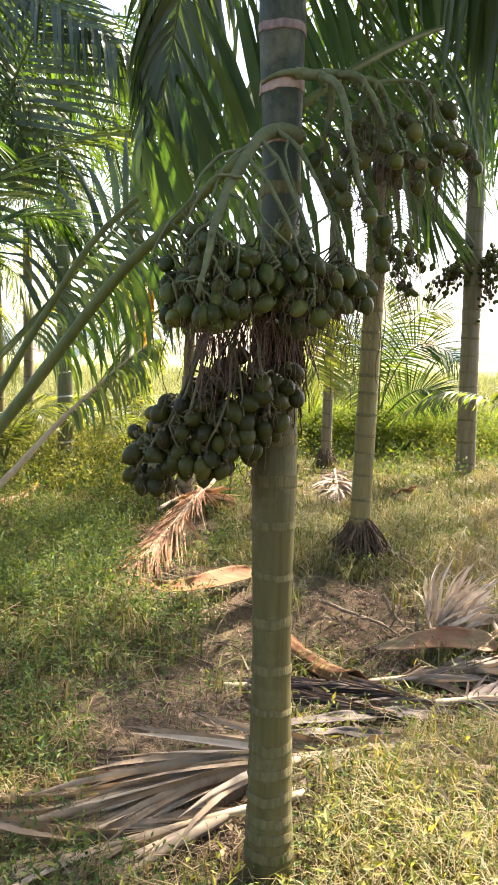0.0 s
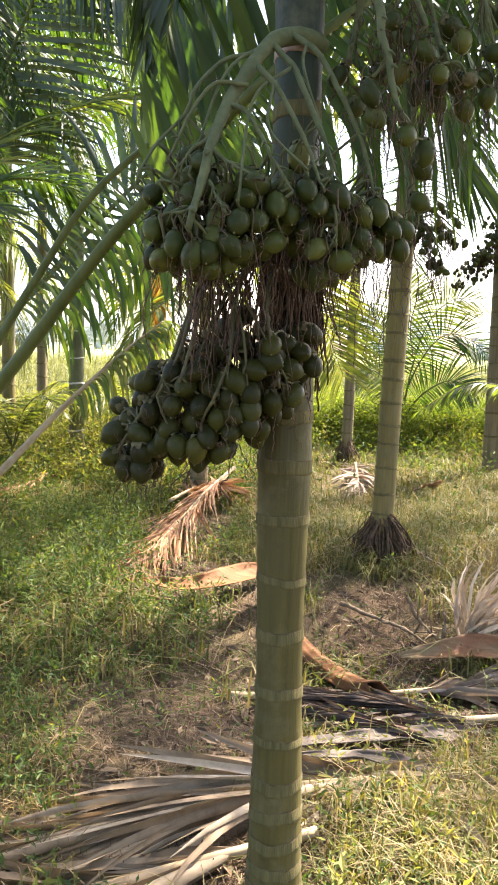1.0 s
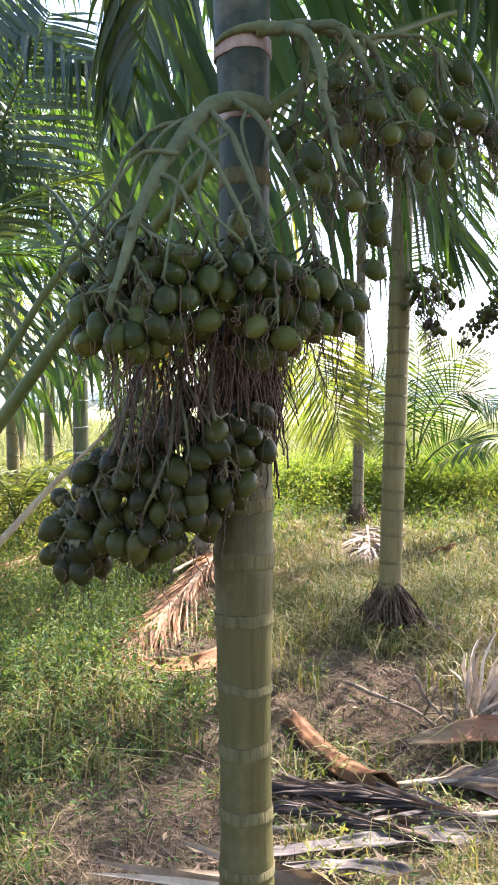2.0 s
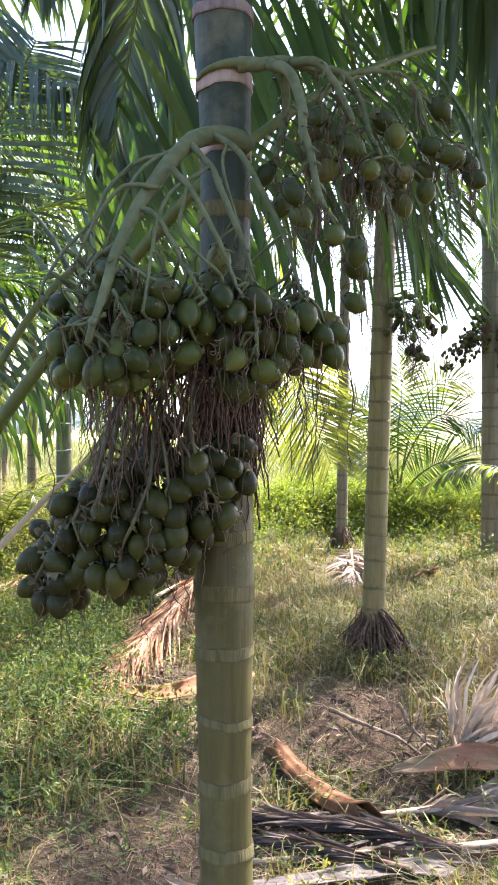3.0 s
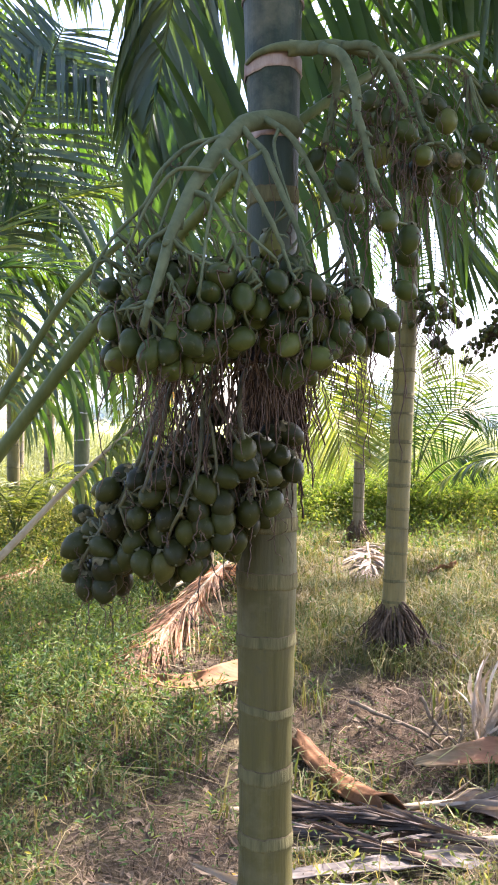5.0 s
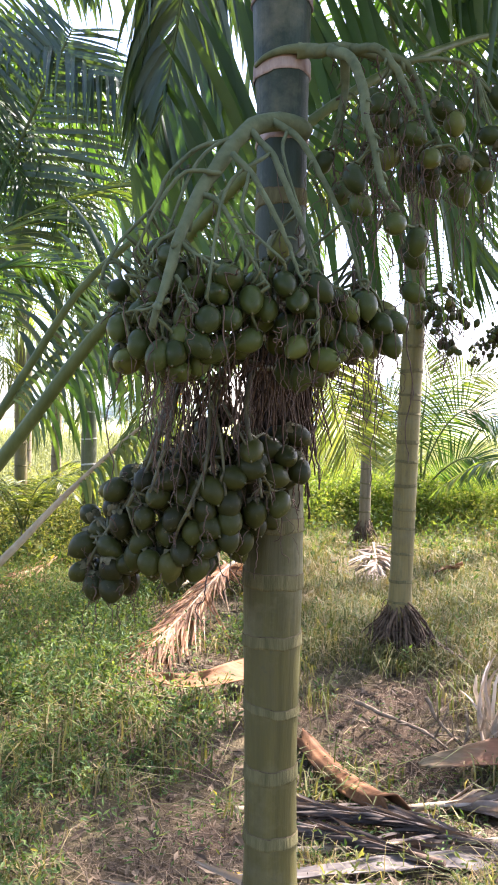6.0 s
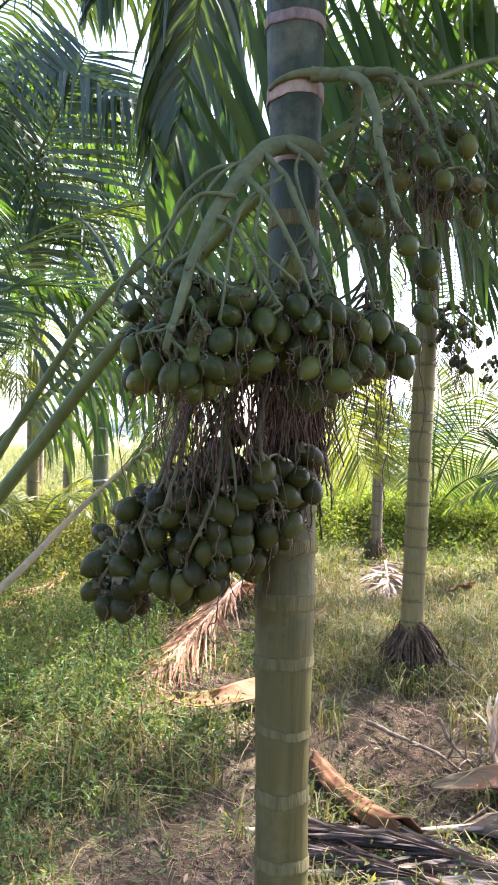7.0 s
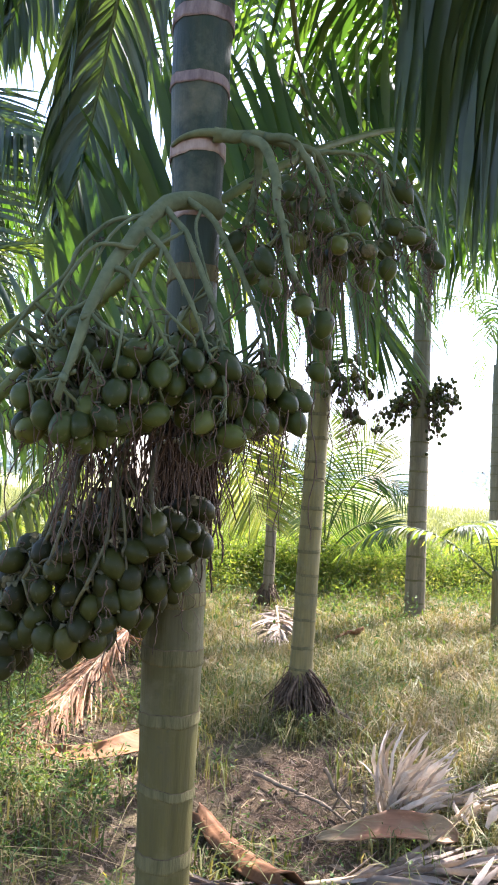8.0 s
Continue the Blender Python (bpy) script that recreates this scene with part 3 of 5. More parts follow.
BRANCHES_C = [
    [(-0.03, -0.05, 1.64), (-0.09, -0.1, 1.655), (-0.14, -0.13, 1.61), (-0.175, -0.15, 1.53), (-0.2, -0.16, 1.45), (-0.235, -0.16, 1.38)],
    [(-0.09, -0.1, 1.655), (-0.15, -0.15, 1.6), (-0.17, -0.17, 1.52), (-0.185, -0.19, 1.45), (-0.2, -0.2, 1.4)],
    [(-0.03, -0.06, 1.63), (-0.075, -0.12, 1.63), (-0.095, -0.16, 1.56), (-0.1, -0.19, 1.46), (-0.125, -0.21, 1.376)],
    [(0.0, -0.08, 1.62), (-0.03, -0.14, 1.61), (-0.04, -0.17, 1.54), (-0.02, -0.18, 1.45), (-0.01, -0.18, 1.39)],
    [(-0.09, -0.09, 1.655), (-0.16, -0.12, 1.6), (-0.2, -0.13, 1.5), (-0.24, -0.12, 1.4), (-0.29, -0.11, 1.32), (-0.33, -0.1, 1.26)],
    [(-0.02, -0.17, 1.45), (0.004, -0.15, 1.41), (-0.012, -0.125, 1.375)],
]
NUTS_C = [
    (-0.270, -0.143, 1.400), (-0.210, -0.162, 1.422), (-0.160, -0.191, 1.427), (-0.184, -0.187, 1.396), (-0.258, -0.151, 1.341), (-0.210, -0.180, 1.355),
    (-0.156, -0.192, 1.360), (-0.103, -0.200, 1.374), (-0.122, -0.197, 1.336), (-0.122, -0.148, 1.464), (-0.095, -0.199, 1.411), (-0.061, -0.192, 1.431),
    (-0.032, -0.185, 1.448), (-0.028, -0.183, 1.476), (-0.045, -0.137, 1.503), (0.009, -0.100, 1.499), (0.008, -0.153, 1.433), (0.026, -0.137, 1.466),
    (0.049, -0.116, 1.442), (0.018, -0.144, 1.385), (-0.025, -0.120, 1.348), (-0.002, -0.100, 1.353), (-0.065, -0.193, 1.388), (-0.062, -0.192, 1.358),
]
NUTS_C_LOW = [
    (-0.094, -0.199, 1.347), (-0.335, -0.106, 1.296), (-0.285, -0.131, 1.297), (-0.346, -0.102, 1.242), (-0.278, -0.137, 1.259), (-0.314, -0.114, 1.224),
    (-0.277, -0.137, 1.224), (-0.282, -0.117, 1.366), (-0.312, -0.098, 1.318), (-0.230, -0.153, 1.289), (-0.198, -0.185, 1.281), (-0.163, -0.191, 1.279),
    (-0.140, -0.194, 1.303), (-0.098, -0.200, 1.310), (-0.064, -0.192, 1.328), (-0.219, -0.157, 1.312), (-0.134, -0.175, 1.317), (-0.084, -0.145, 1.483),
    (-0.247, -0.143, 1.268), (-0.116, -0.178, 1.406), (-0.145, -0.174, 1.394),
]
BRANCHES_A = [
    [(0.03, -0.05, 2.196), (0.05, -0.052, 2.194), (0.075, -0.07, 2.183), (0.115, -0.07, 2.188), (0.176, -0.04, 2.185), (0.223, -0.02, 2.183), (0.257, 0.0, 2.142), (0.271, -0.02, 2.078), (0.294, -0.04, 2.026)],
    [(0.09, -0.08, 2.18), (0.123, -0.12, 2.147), (0.144, -0.15, 2.082), (0.15, -0.17, 2.023), (0.161, -0.18, 1.983), (0.17, -0.19, 1.93), (0.184, -0.2, 1.886)],
    [(0.125, -0.07, 2.186), (0.172, -0.09, 2.176), (0.201, -0.1, 2.14), (0.22, -0.11, 2.097), (0.237, -0.12, 2.055)],
    [(0.218, -0.02, 2.183), (0.271, 0.0, 2.197), (0.335, 0.02, 2.201), (0.366, 0.02, 2.169)],
    [(0.115, -0.05, 2.189), (0.11, -0.02, 2.116), (0.095, -0.03, 2.031)],
]
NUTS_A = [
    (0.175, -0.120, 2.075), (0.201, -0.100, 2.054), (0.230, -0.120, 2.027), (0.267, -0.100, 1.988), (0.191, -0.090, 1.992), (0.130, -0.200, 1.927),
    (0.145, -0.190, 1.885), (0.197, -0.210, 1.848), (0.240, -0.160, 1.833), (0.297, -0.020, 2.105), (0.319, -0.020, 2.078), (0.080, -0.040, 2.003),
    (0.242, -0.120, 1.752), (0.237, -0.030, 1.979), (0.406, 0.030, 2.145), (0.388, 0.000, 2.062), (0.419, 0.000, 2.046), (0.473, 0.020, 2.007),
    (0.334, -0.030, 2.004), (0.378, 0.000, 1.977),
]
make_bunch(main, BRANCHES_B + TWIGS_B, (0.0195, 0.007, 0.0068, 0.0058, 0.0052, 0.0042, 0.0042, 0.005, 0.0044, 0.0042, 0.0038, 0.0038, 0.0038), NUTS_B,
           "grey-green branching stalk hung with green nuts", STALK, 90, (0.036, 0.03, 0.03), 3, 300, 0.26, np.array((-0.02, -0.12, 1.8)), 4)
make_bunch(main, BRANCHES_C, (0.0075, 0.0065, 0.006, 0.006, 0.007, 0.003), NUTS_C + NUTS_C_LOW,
           "dark drooping stalk crowded with dull green nuts", STALK_OLD, 75, (0.03, 0.035, 0.026), 5, 130, 0.12, np.array((-0.14, -0.08, 1.45)), 3, 0.1, (1.02, 1.16), SHADED_MESHES)
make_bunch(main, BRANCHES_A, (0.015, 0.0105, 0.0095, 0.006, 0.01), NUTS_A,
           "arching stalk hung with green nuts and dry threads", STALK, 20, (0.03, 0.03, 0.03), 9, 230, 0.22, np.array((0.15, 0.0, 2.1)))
m = Mesh()
m.tube(catmull([(0.06, -0.052, 2.193), (0.03, -0.056, 2.195), (0.0, -0.057, 2.192), (-0.03, -0.049, 2.184), (-0.048, -0.03, 2.176)], 16), np.linspace(0.0115, 0.003, 17), 8)
m.link("bunch_base", [STALK], main, "clasping base of a fruit stalk")


def fibre_mat(parent):
    """The tangle of old dry threads that clings to the trunk under the upper bunch."""
    g = np.random.default_rng(21)
    m = Mesh()
    for k in range(240):
        a = g.uniform(-2.9, 0.3)
        r = 0.054 + abs(g.normal(0, 0.007))
        p = np.array((r * math.cos(a), r * math.sin(a), g.uniform(1.52, 1.74)))
        pts, d = [p], np.array((0, 0, -1.0))
        n = 12
        length = g.uniform(0.06, 0.2)
        for i in range(n):
            d = unit(d + g.normal(0, 0.17, 3) + (0, 0, -0.4))
            q = pts[-1] + d * length / n
            q[:2] *= max(1, 0.053 / math.hypot(q[0], q[1]))
            pts.append(q)
        m.tube(pts, g.uniform(0.0008, 0.0022), 4, 0, False)
    for k in range(75):                            # strands strung between the two bunches
        p = np.array((g.uniform(-0.16, 0.02), g.uniform(-0.19, -0.08), g.uniform(1.56, 1.66)))
        n, length = 16, g.uniform(0.08, 0.21)
        pts, d = [p], unit(g.normal(0, 0.25, 3) + (0, 0, -1.0))
        for i in range(n):
            d = unit(d + g.normal(0, 0.2, 3) + (0, 0, -0.35))
            pts.append(pts[-1] + d * length / n)
        m.tube(pts, np.linspace(1, 0.6, n + 1) * g.uniform(0.0008, 0.0026), 4, 0, False)
    tagged(m.link("fibre_tangle", [FIBRE], parent, "tangle of dry brown fibres"), kind="stuff")


fibre_mat(main)


def crown(parent, at, n, size, seed, leaf=GREEN, low=0.0, leaflet=0.5, count=34, skip=(), thin=0.032):
    """A head of arching fronds at the top of a trunk. skip: azimuth ranges left open, in degrees."""
    g = np.random.default_rng(seed)
    at = np.array(at, float)
    m = Mesh()
    m.tube(catmull([at - (0, 0, 0.5), at - (0, 0, 0.2), at + (0, 0, 0.25), at + (0, 0, 0.5)], 10), np.linspace(0.06, 0.03, 11), 12)
    m.link("crownshaft", [TRUNK_OTHER], parent, "smooth green crownshaft")
    for k in range(n):
        az = 2 * math.pi * (k + g.uniform(-0.3, 0.3)) / n
        if any(a <= math.degrees(az) % 360 <= b for a, b in skip):
            continue
        out = np.array((math.cos(az), math.sin(az), 0))
        rise = g.uniform(0.15, 0.95) - low
        s = size * g.uniform(0.85, 1.12)
        pts = [at, at + out * s * 0.22 + (0, 0, s * (0.25 + 0.2 * rise)), at + out * s * 0.55 + (0, 0, s * (0.3 + 0.35 * rise)),
               at + out * s * 0.82 + (0, 0, s * (0.05 + 0.35 * rise)), at + out * s * 0.95 + (0, 0, s * (-0.3 + 0.35 * rise))]
        make_frond(parent, pts, leaf, RACHIS, count, leaflet, thin, 0.55, 0.3, 0.16, 0.014, seed=seed * 50 + k, ragged=0.15)


def roots(parent, x, y, z, r, n, seed):
    """The skirt of aerial roots at a palm's foot."""
    g = np.random.default_rng(seed)
    m = Mesh()
    for k in range(n):
        a = g.uniform(0, 2 * math.pi)
        top = g.uniform(0.02, 0.34)
        o = np.array((math.cos(a), math.sin(a), 0))
        reach = r * g.uniform(1.2, 2.6)
        e = np.array((x, y, 0)) + o * reach
        e[2] = float(height(e[0], e[1])) - 0.01
        s = np.array((x, y, z + top)) + o * r * 0.85
        mid = (s * 0.5 + e * 0.5) + o * r * g.uniform(0.0, 0.8) + g.normal(0, 0.04, 3)
        q = e + g.normal(0, 0.03, 3) * (1, 1, 0.3)
        m.tube(catmull([s, s * 0.75 + mid * 0.25 + g.normal(0, 0.014, 3), mid, mid * 0.4 + q * 0.6 + g.normal(0, 0.015, 3), q], 12), np.linspace(0.006, 0.0045, 13) * g.uniform(0.5, 1.5), 5)
    tagged(m.link("root_skirt", [ROOT], parent, "matted brown aerial roots"), kind="stuff")


def small_bunch(parent, at, reach, seed, n=26, drop=0.3):
    """A distant bunch: a forked stalk with small dark nuts, as parts."""
    g = np.random.default_rng(seed)
    at = np.array(at, float)
    m = Mesh()
    spots = []
    for k in range(7):
        o = np.array(reach) * g.uniform(0.5, 1.1) + g.normal(0, 0.08, 3)
        line = catmull([at, at + o * 0.5 + (0, 0, 0.06), at + o + (0, 0, -drop * g.uniform(0.2, 1))], 10)
        m.tube(line, np.linspace(0.009, 0.003, 11), 5)
        spots.extend(line[5:])
    stalk = m.link("bunch_stalk", [STALK_OLD], parent, "dark forked stalk with small nuts")
    for k in range(n):
        p = spots[g.integers(len(spots))] + g.normal(0, 0.036, 3)
        ob = new("nut", NUT_MESHES[int(g.integers(5))])
        ob.matrix_world = Matrix.Translation(p) @ Euler(g.normal(0, 0.6, 3)).to_matrix().to_4x4()
        ob.parent = stalk
    th = Mesh()
    for k in range(120):
        p = spots[g.integers(len(spots))]
        th.tube([p, p + g.normal(0, 0.02, 3) + (0, 0, -0.08), p + g.normal(0, 0.03, 3) + (0, 0, -0.17)], 0.0016, 4, 0, False)
    tagged(th.link("thread_tangle", [THREAD], stalk), kind="stuff")


def palm(label, x, y, r, top, lean=(0, 0), bark=TRUNK_OTHER, gap=0.14, fronds=9, size=1.7, seed=1, root=0, leaf=GREEN, low=0.0, count=34, skip=(), foot=1.25, leaflet=0.5, scar=SCAR, thin=0.032):
    z = float(height(x, y))
    ob = empty("areca_palm", label, "palm tree", (0, 0, 0), "areca palms")
    line = [(x, y, z - 0.05, r * foot), (x, y, z + 0.18, r * 1.08), (x + lean[0] * 0.3, y + lean[1] * 0.3, z + (top - z) * 0.35, r),
            (x + lean[0] * 0.7, y + lean[1] * 0.7, z + (top - z) * 0.7, r * 0.96), (x + lean[0], y + lean[1], top, r * 0.85)]
    g = np.random.default_rng(seed)
    rings, q = [], z + 0.22
    while q < min(top, 3.6) - 0.1:
        rings.append(q)
        q += gap * g.uniform(0.75, 1.3)
    make_trunk(ob, line, rings, bark, scar, ring_h=0.018, swell=0.04, seg=18)
    if root:
        roots(ob, x, y, z, r, root, seed)
    crown(ob, (x + lean[0], y + lean[1], top + 0.3), fronds, size, seed, leaf, low, leaflet, count, skip, thin)
    return ob


crown(main, (0, 0, 3.6), 12, 1.8, 11, GREEN, 0.0, 0.55, 40, ((140, 215),))
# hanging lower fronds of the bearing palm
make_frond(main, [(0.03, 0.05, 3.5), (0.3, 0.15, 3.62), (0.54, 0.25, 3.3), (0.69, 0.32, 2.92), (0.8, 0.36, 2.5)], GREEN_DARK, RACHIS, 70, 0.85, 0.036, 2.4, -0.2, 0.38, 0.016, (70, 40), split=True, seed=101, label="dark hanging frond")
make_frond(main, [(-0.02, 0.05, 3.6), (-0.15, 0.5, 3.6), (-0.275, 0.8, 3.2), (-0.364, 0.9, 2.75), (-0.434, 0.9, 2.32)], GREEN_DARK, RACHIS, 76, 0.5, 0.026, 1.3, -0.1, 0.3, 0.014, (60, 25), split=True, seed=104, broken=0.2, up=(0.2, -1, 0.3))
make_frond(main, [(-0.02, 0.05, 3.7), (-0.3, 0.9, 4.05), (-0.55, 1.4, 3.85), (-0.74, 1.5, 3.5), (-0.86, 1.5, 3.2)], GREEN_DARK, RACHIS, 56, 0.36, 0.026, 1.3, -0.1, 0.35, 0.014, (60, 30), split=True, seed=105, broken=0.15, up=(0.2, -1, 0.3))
# two high fronds added, mostly out of view, to shade the bunches
make_frond(main, [(0.03, 0.05, 3.6), (0.5, 0.5, 3.85), (1.0, 1.05, 3.75), (1.45, 1.5, 3.4)], GREEN, RACHIS, 60, 0.7, 0.034, 0.9, 0.1, 0.15, 0.016, (70, 40), seed=109)
make_frond(main, [(0.03, 0.05, 3.6), (0.6, 0.35, 4.0), (1.2, 0.7, 4.0), (1.7, 1.0, 3.7)], GREEN, RACHIS, 60, 0.7, 0.034, 0.9, 0.1, 0.15, 0.016, (70, 40), seed=110)
make_frond(main, [(0.03, 0.05, 3.5), (0.35, 0.8, 3.55), (0.75, 1.6, 3.25), (1.2, 2.2, 2.75)], GREEN, RACHIS, 74, 0.85, 0.034, 1.2, 0.0, 0.15, 0.016, (70, 42), seed=112)
# another high frond added on the sun side for shade
make_frond(main, [(0.03, 0.05, 3.6), (0.3, 0.6, 4.0), (0.6, 1.25, 3.95), (0.85, 1.8, 3.6)], GREEN, RACHIS, 60, 0.7, 0.034, 0.9, 0.1, 0.15, 0.016, (70, 40), seed=111)
make_frond(main, [(0.02, 0.05, 3.5), (0.2, 0.8, 3.05), (0.34, 1.3, 2.75), (0.5, 1.5, 2.45), (0.66, 1.55, 2.15)], GREEN, RACHIS, 30, 0.62, 0.019, 0.04, 0.0, 0.45, 0.012, (30, 10), seed=106, gap=0.05, ragged=0.02, up=(0.3, -1, 0.3), split=True)

second = palm("areca palm with a slim ringed trunk on a skirt of roots", 0.585, 3.25, 0.066, 3.3, (0.07, 0.0), seed=3, root=420, size=1.7, fronds=9, foot=1.7)
third = palm("older grey areca palm beside the field edge", 2.2, 7.15, 0.103, 4.2, (-0.04, 0), TRUNK_GREY, 0.2, seed=5, size=1.9, low=-0.25, skip=((185, 300),))
for k, (sx, sz, dx, dz, n, drop) in enumerate(((1.9, 2.36, -0.36, -0.02, 130, 0.2), (1.9, 2.6, -0.2, 0.0, 50, 0.1), (1.98, 2.45, 0.1, -0.1, 80, 0.45), (1.98, 2.5, 0.26, 0.03, 110, 0.14))):
    small_bunch(third, (sx + 0.25, 7.05, sz + 0.11), (dx * 1.12, -0.05, dz), 40 + k, n, drop)
small_bunch(second, (0.66, 3.2, 2.24), (0.2, -0.04, -0.06), 47, 55, 0.14)
palm("slender areca palm standing in the weeds", 0.619, 7.4, 0.06, 3.3, (0.02, 0), TRUNK_GREY, 0.17, fronds=9, seed=6, size=2.1, count=44, low=0.25, root=120, thin=0.024, skip=((130, 235),))
left_palm = palm("dark areca palm with white leaf scars", -2.25, 6.5, 0.078, 3.6, (-0.02, 0), TRUNK_DARK, 0.22, seed=8, size=1.9, scar=SCAR_WHITE)
palm("slim areca palm among sunlit grass", -3.0, 6.6, 0.065, 3.5, (-0.05, 0), TRUNK_OTHER, 0.2, seed=9, size=1.8, count=28)
palm("distant slim areca palm in the grass", -3.3, 8.6, 0.065, 3.7, (0, 0), TRUNK_GREY, 0.2, seed=10, size=1.8, count=26)
palm("distant grey areca palm", -1.88, 9.0, 0.08, 3.8, (-0.03, 0), TRUNK_GREY, 0.2, fronds=7, seed=12, size=2.1, count=56, low=0.35, thin=0.022)
palm("far areca palm at the edge of the field", 4.9, 12.5, 0.11, 3.9, (-0.05, 0), TRUNK_GREY, 0.2, seed=13, size=1.9, count=26)
palm("areca palm at the edge of the clearing", -3.6, 4.6, 0.07, 3.2, (0.05, 0), TRUNK_OTHER, 0.2, seed=14, size=1.9, count=34)
palm("far areca palm behind the grass", -4.6, 11.0, 0.08, 3.9, (0.0, 0), TRUNK_GREY, 0.2, seed=15, size=1.9, count=24)

# young palm with long low fronds reaching in beside the bearing palm
young = empty("young_palm", "young areca palm with long arching green fronds", "palm tree", (0, 0, 0), "young palms")
m = Mesh()
m.tube(catmull([(-1.75, 1.3, 0.1), (-1.74, 1.3, 0.5), (-1.72, 1.31, 1.0)], 12), np.linspace(0.07, 0.045, 13), 14)
m.link("trunk", [TRUNK_OTHER], young)
make_frond(young, [(-1.72, 1.3, 0.75), (-1.4, 1.1, 0.86), (-1.177, 1.0, 1.085), (-0.897, 0.95, 1.417), (-0.577, 0.83, 1.784), (-0.301, 0.65, 2.003), (-0.071, 0.5, 2.18), (0.192, 0.6, 2.41), (0.449, 0.85, 2.62), (0.646, 1.0, 2.72), (0.9, 1.1, 2.74)],
           GREEN, RACHIS, 104, 0.64, 0.036, 0.15, 0.0, 0.33, 0.03, (88, 40), twist=0.3, ragged=0.08, split=True, up=(0.1, -1.0, 0.25), seed=201, label="long green frond with broad leaflets", under=(0.85, 0.024, 1.9, (85, 45)), broken=0.14, tip=1.4, upper=0.46, grow=0.55)
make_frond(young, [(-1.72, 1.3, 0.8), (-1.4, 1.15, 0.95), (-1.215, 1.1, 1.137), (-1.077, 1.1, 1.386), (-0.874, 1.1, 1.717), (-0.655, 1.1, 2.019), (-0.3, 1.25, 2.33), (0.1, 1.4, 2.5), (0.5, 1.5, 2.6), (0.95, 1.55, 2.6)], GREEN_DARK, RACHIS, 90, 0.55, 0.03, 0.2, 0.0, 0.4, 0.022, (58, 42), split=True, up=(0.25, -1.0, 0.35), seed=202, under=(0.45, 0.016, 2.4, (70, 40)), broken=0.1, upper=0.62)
make_frond(young, [(-1.72, 1.3, 0.95), (-1.6, 1.5, 1.6), (-1.4, 1.8, 2.1), (-1.15, 2.0, 2.2), (-0.95, 2.1, 2.1)], GREEN, RACHIS, 56, 0.5, 0.015, 0.2, 0.0, 0.3, 0.018, (80, 55), seed=203)
make_frond(young, [(-1.72, 1.3, 0.95), (-1.75, 1.1, 1.7), (-1.6, 0.95, 2.2), (-1.3, 0.95, 2.42), (-1.05, 0.95, 2.3)], GREEN, RACHIS, 56, 0.5, 0.015, 0.2, 0.0, 0.3, 0.018, (80, 55), seed=204)

make_frond(young, [(-1.72, 1.3, 0.95), (-1.3, 2.0, 1.6), (-0.95, 2.3, 2.1), (-0.6, 2.4, 2.45), (-0.2, 2.3, 2.6)], GREEN_DARK, RACHIS, 30, 0.6, 0.04, 0.5, 0.0, 0.3, 0.02, (60, 36), split=True, up=(0.25, -1.0, 0.25), seed=206)
make_frond(young, [(-1.72, 1.3, 0.95), (-1.9, 1.9, 1.7), (-1.7, 2.5, 2.4), (-1.2, 2.9, 2.8), (-0.75, 3.0, 2.85)], GREEN_PALE, RACHIS, 60, 0.6, 0.016, 0.3, 0.0, 0.3, 0.018, (65, 40), seed=207)
# tall palm out to the side whose frond hangs in like a comb
comb = empty("areca_palm", "areca palm with a drooping comb-like frond", "palm tree", (0, 0, 0), "areca palms")
make_trunk(comb, [(-2.6, 3.6, 0.1, 0.09), (-2.6, 3.6, 1.2, 0.07), (-2.6, 3.6, 3.0, 0.065)], [0.4, 0.6, 0.8, 1.0, 1.2, 1.4, 1.6, 1.8, 2.0, 2.2, 2.4, 2.6, 2.8], TRUNK_OTHER, SCAR, seg=18)
crown(comb, (-2.6, 3.6, 3.2), 8, 1.8, 16, GREEN, 0.1, 0.55, 34, ((280, 360),))
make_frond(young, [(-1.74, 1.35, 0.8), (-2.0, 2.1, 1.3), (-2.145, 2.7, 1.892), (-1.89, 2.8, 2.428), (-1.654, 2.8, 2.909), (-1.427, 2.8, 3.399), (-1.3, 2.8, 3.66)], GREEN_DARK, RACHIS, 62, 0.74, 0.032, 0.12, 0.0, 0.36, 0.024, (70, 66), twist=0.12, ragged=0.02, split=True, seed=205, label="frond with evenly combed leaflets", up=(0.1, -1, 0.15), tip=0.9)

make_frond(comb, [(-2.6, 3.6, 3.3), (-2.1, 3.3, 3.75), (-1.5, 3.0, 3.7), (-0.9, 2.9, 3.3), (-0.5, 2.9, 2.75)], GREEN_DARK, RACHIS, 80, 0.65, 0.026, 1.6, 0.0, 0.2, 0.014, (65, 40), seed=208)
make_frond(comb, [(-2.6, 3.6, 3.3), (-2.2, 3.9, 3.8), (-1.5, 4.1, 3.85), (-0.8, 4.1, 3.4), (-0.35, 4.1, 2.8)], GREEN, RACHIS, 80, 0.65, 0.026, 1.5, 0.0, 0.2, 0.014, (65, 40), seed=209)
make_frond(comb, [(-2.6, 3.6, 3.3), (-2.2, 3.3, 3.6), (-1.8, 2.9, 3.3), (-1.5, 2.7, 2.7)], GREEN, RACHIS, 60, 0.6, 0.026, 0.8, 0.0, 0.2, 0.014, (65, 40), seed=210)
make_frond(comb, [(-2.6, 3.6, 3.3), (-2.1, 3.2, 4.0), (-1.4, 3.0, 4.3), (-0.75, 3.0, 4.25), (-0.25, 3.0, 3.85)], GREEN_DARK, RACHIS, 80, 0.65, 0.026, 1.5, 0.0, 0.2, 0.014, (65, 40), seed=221)
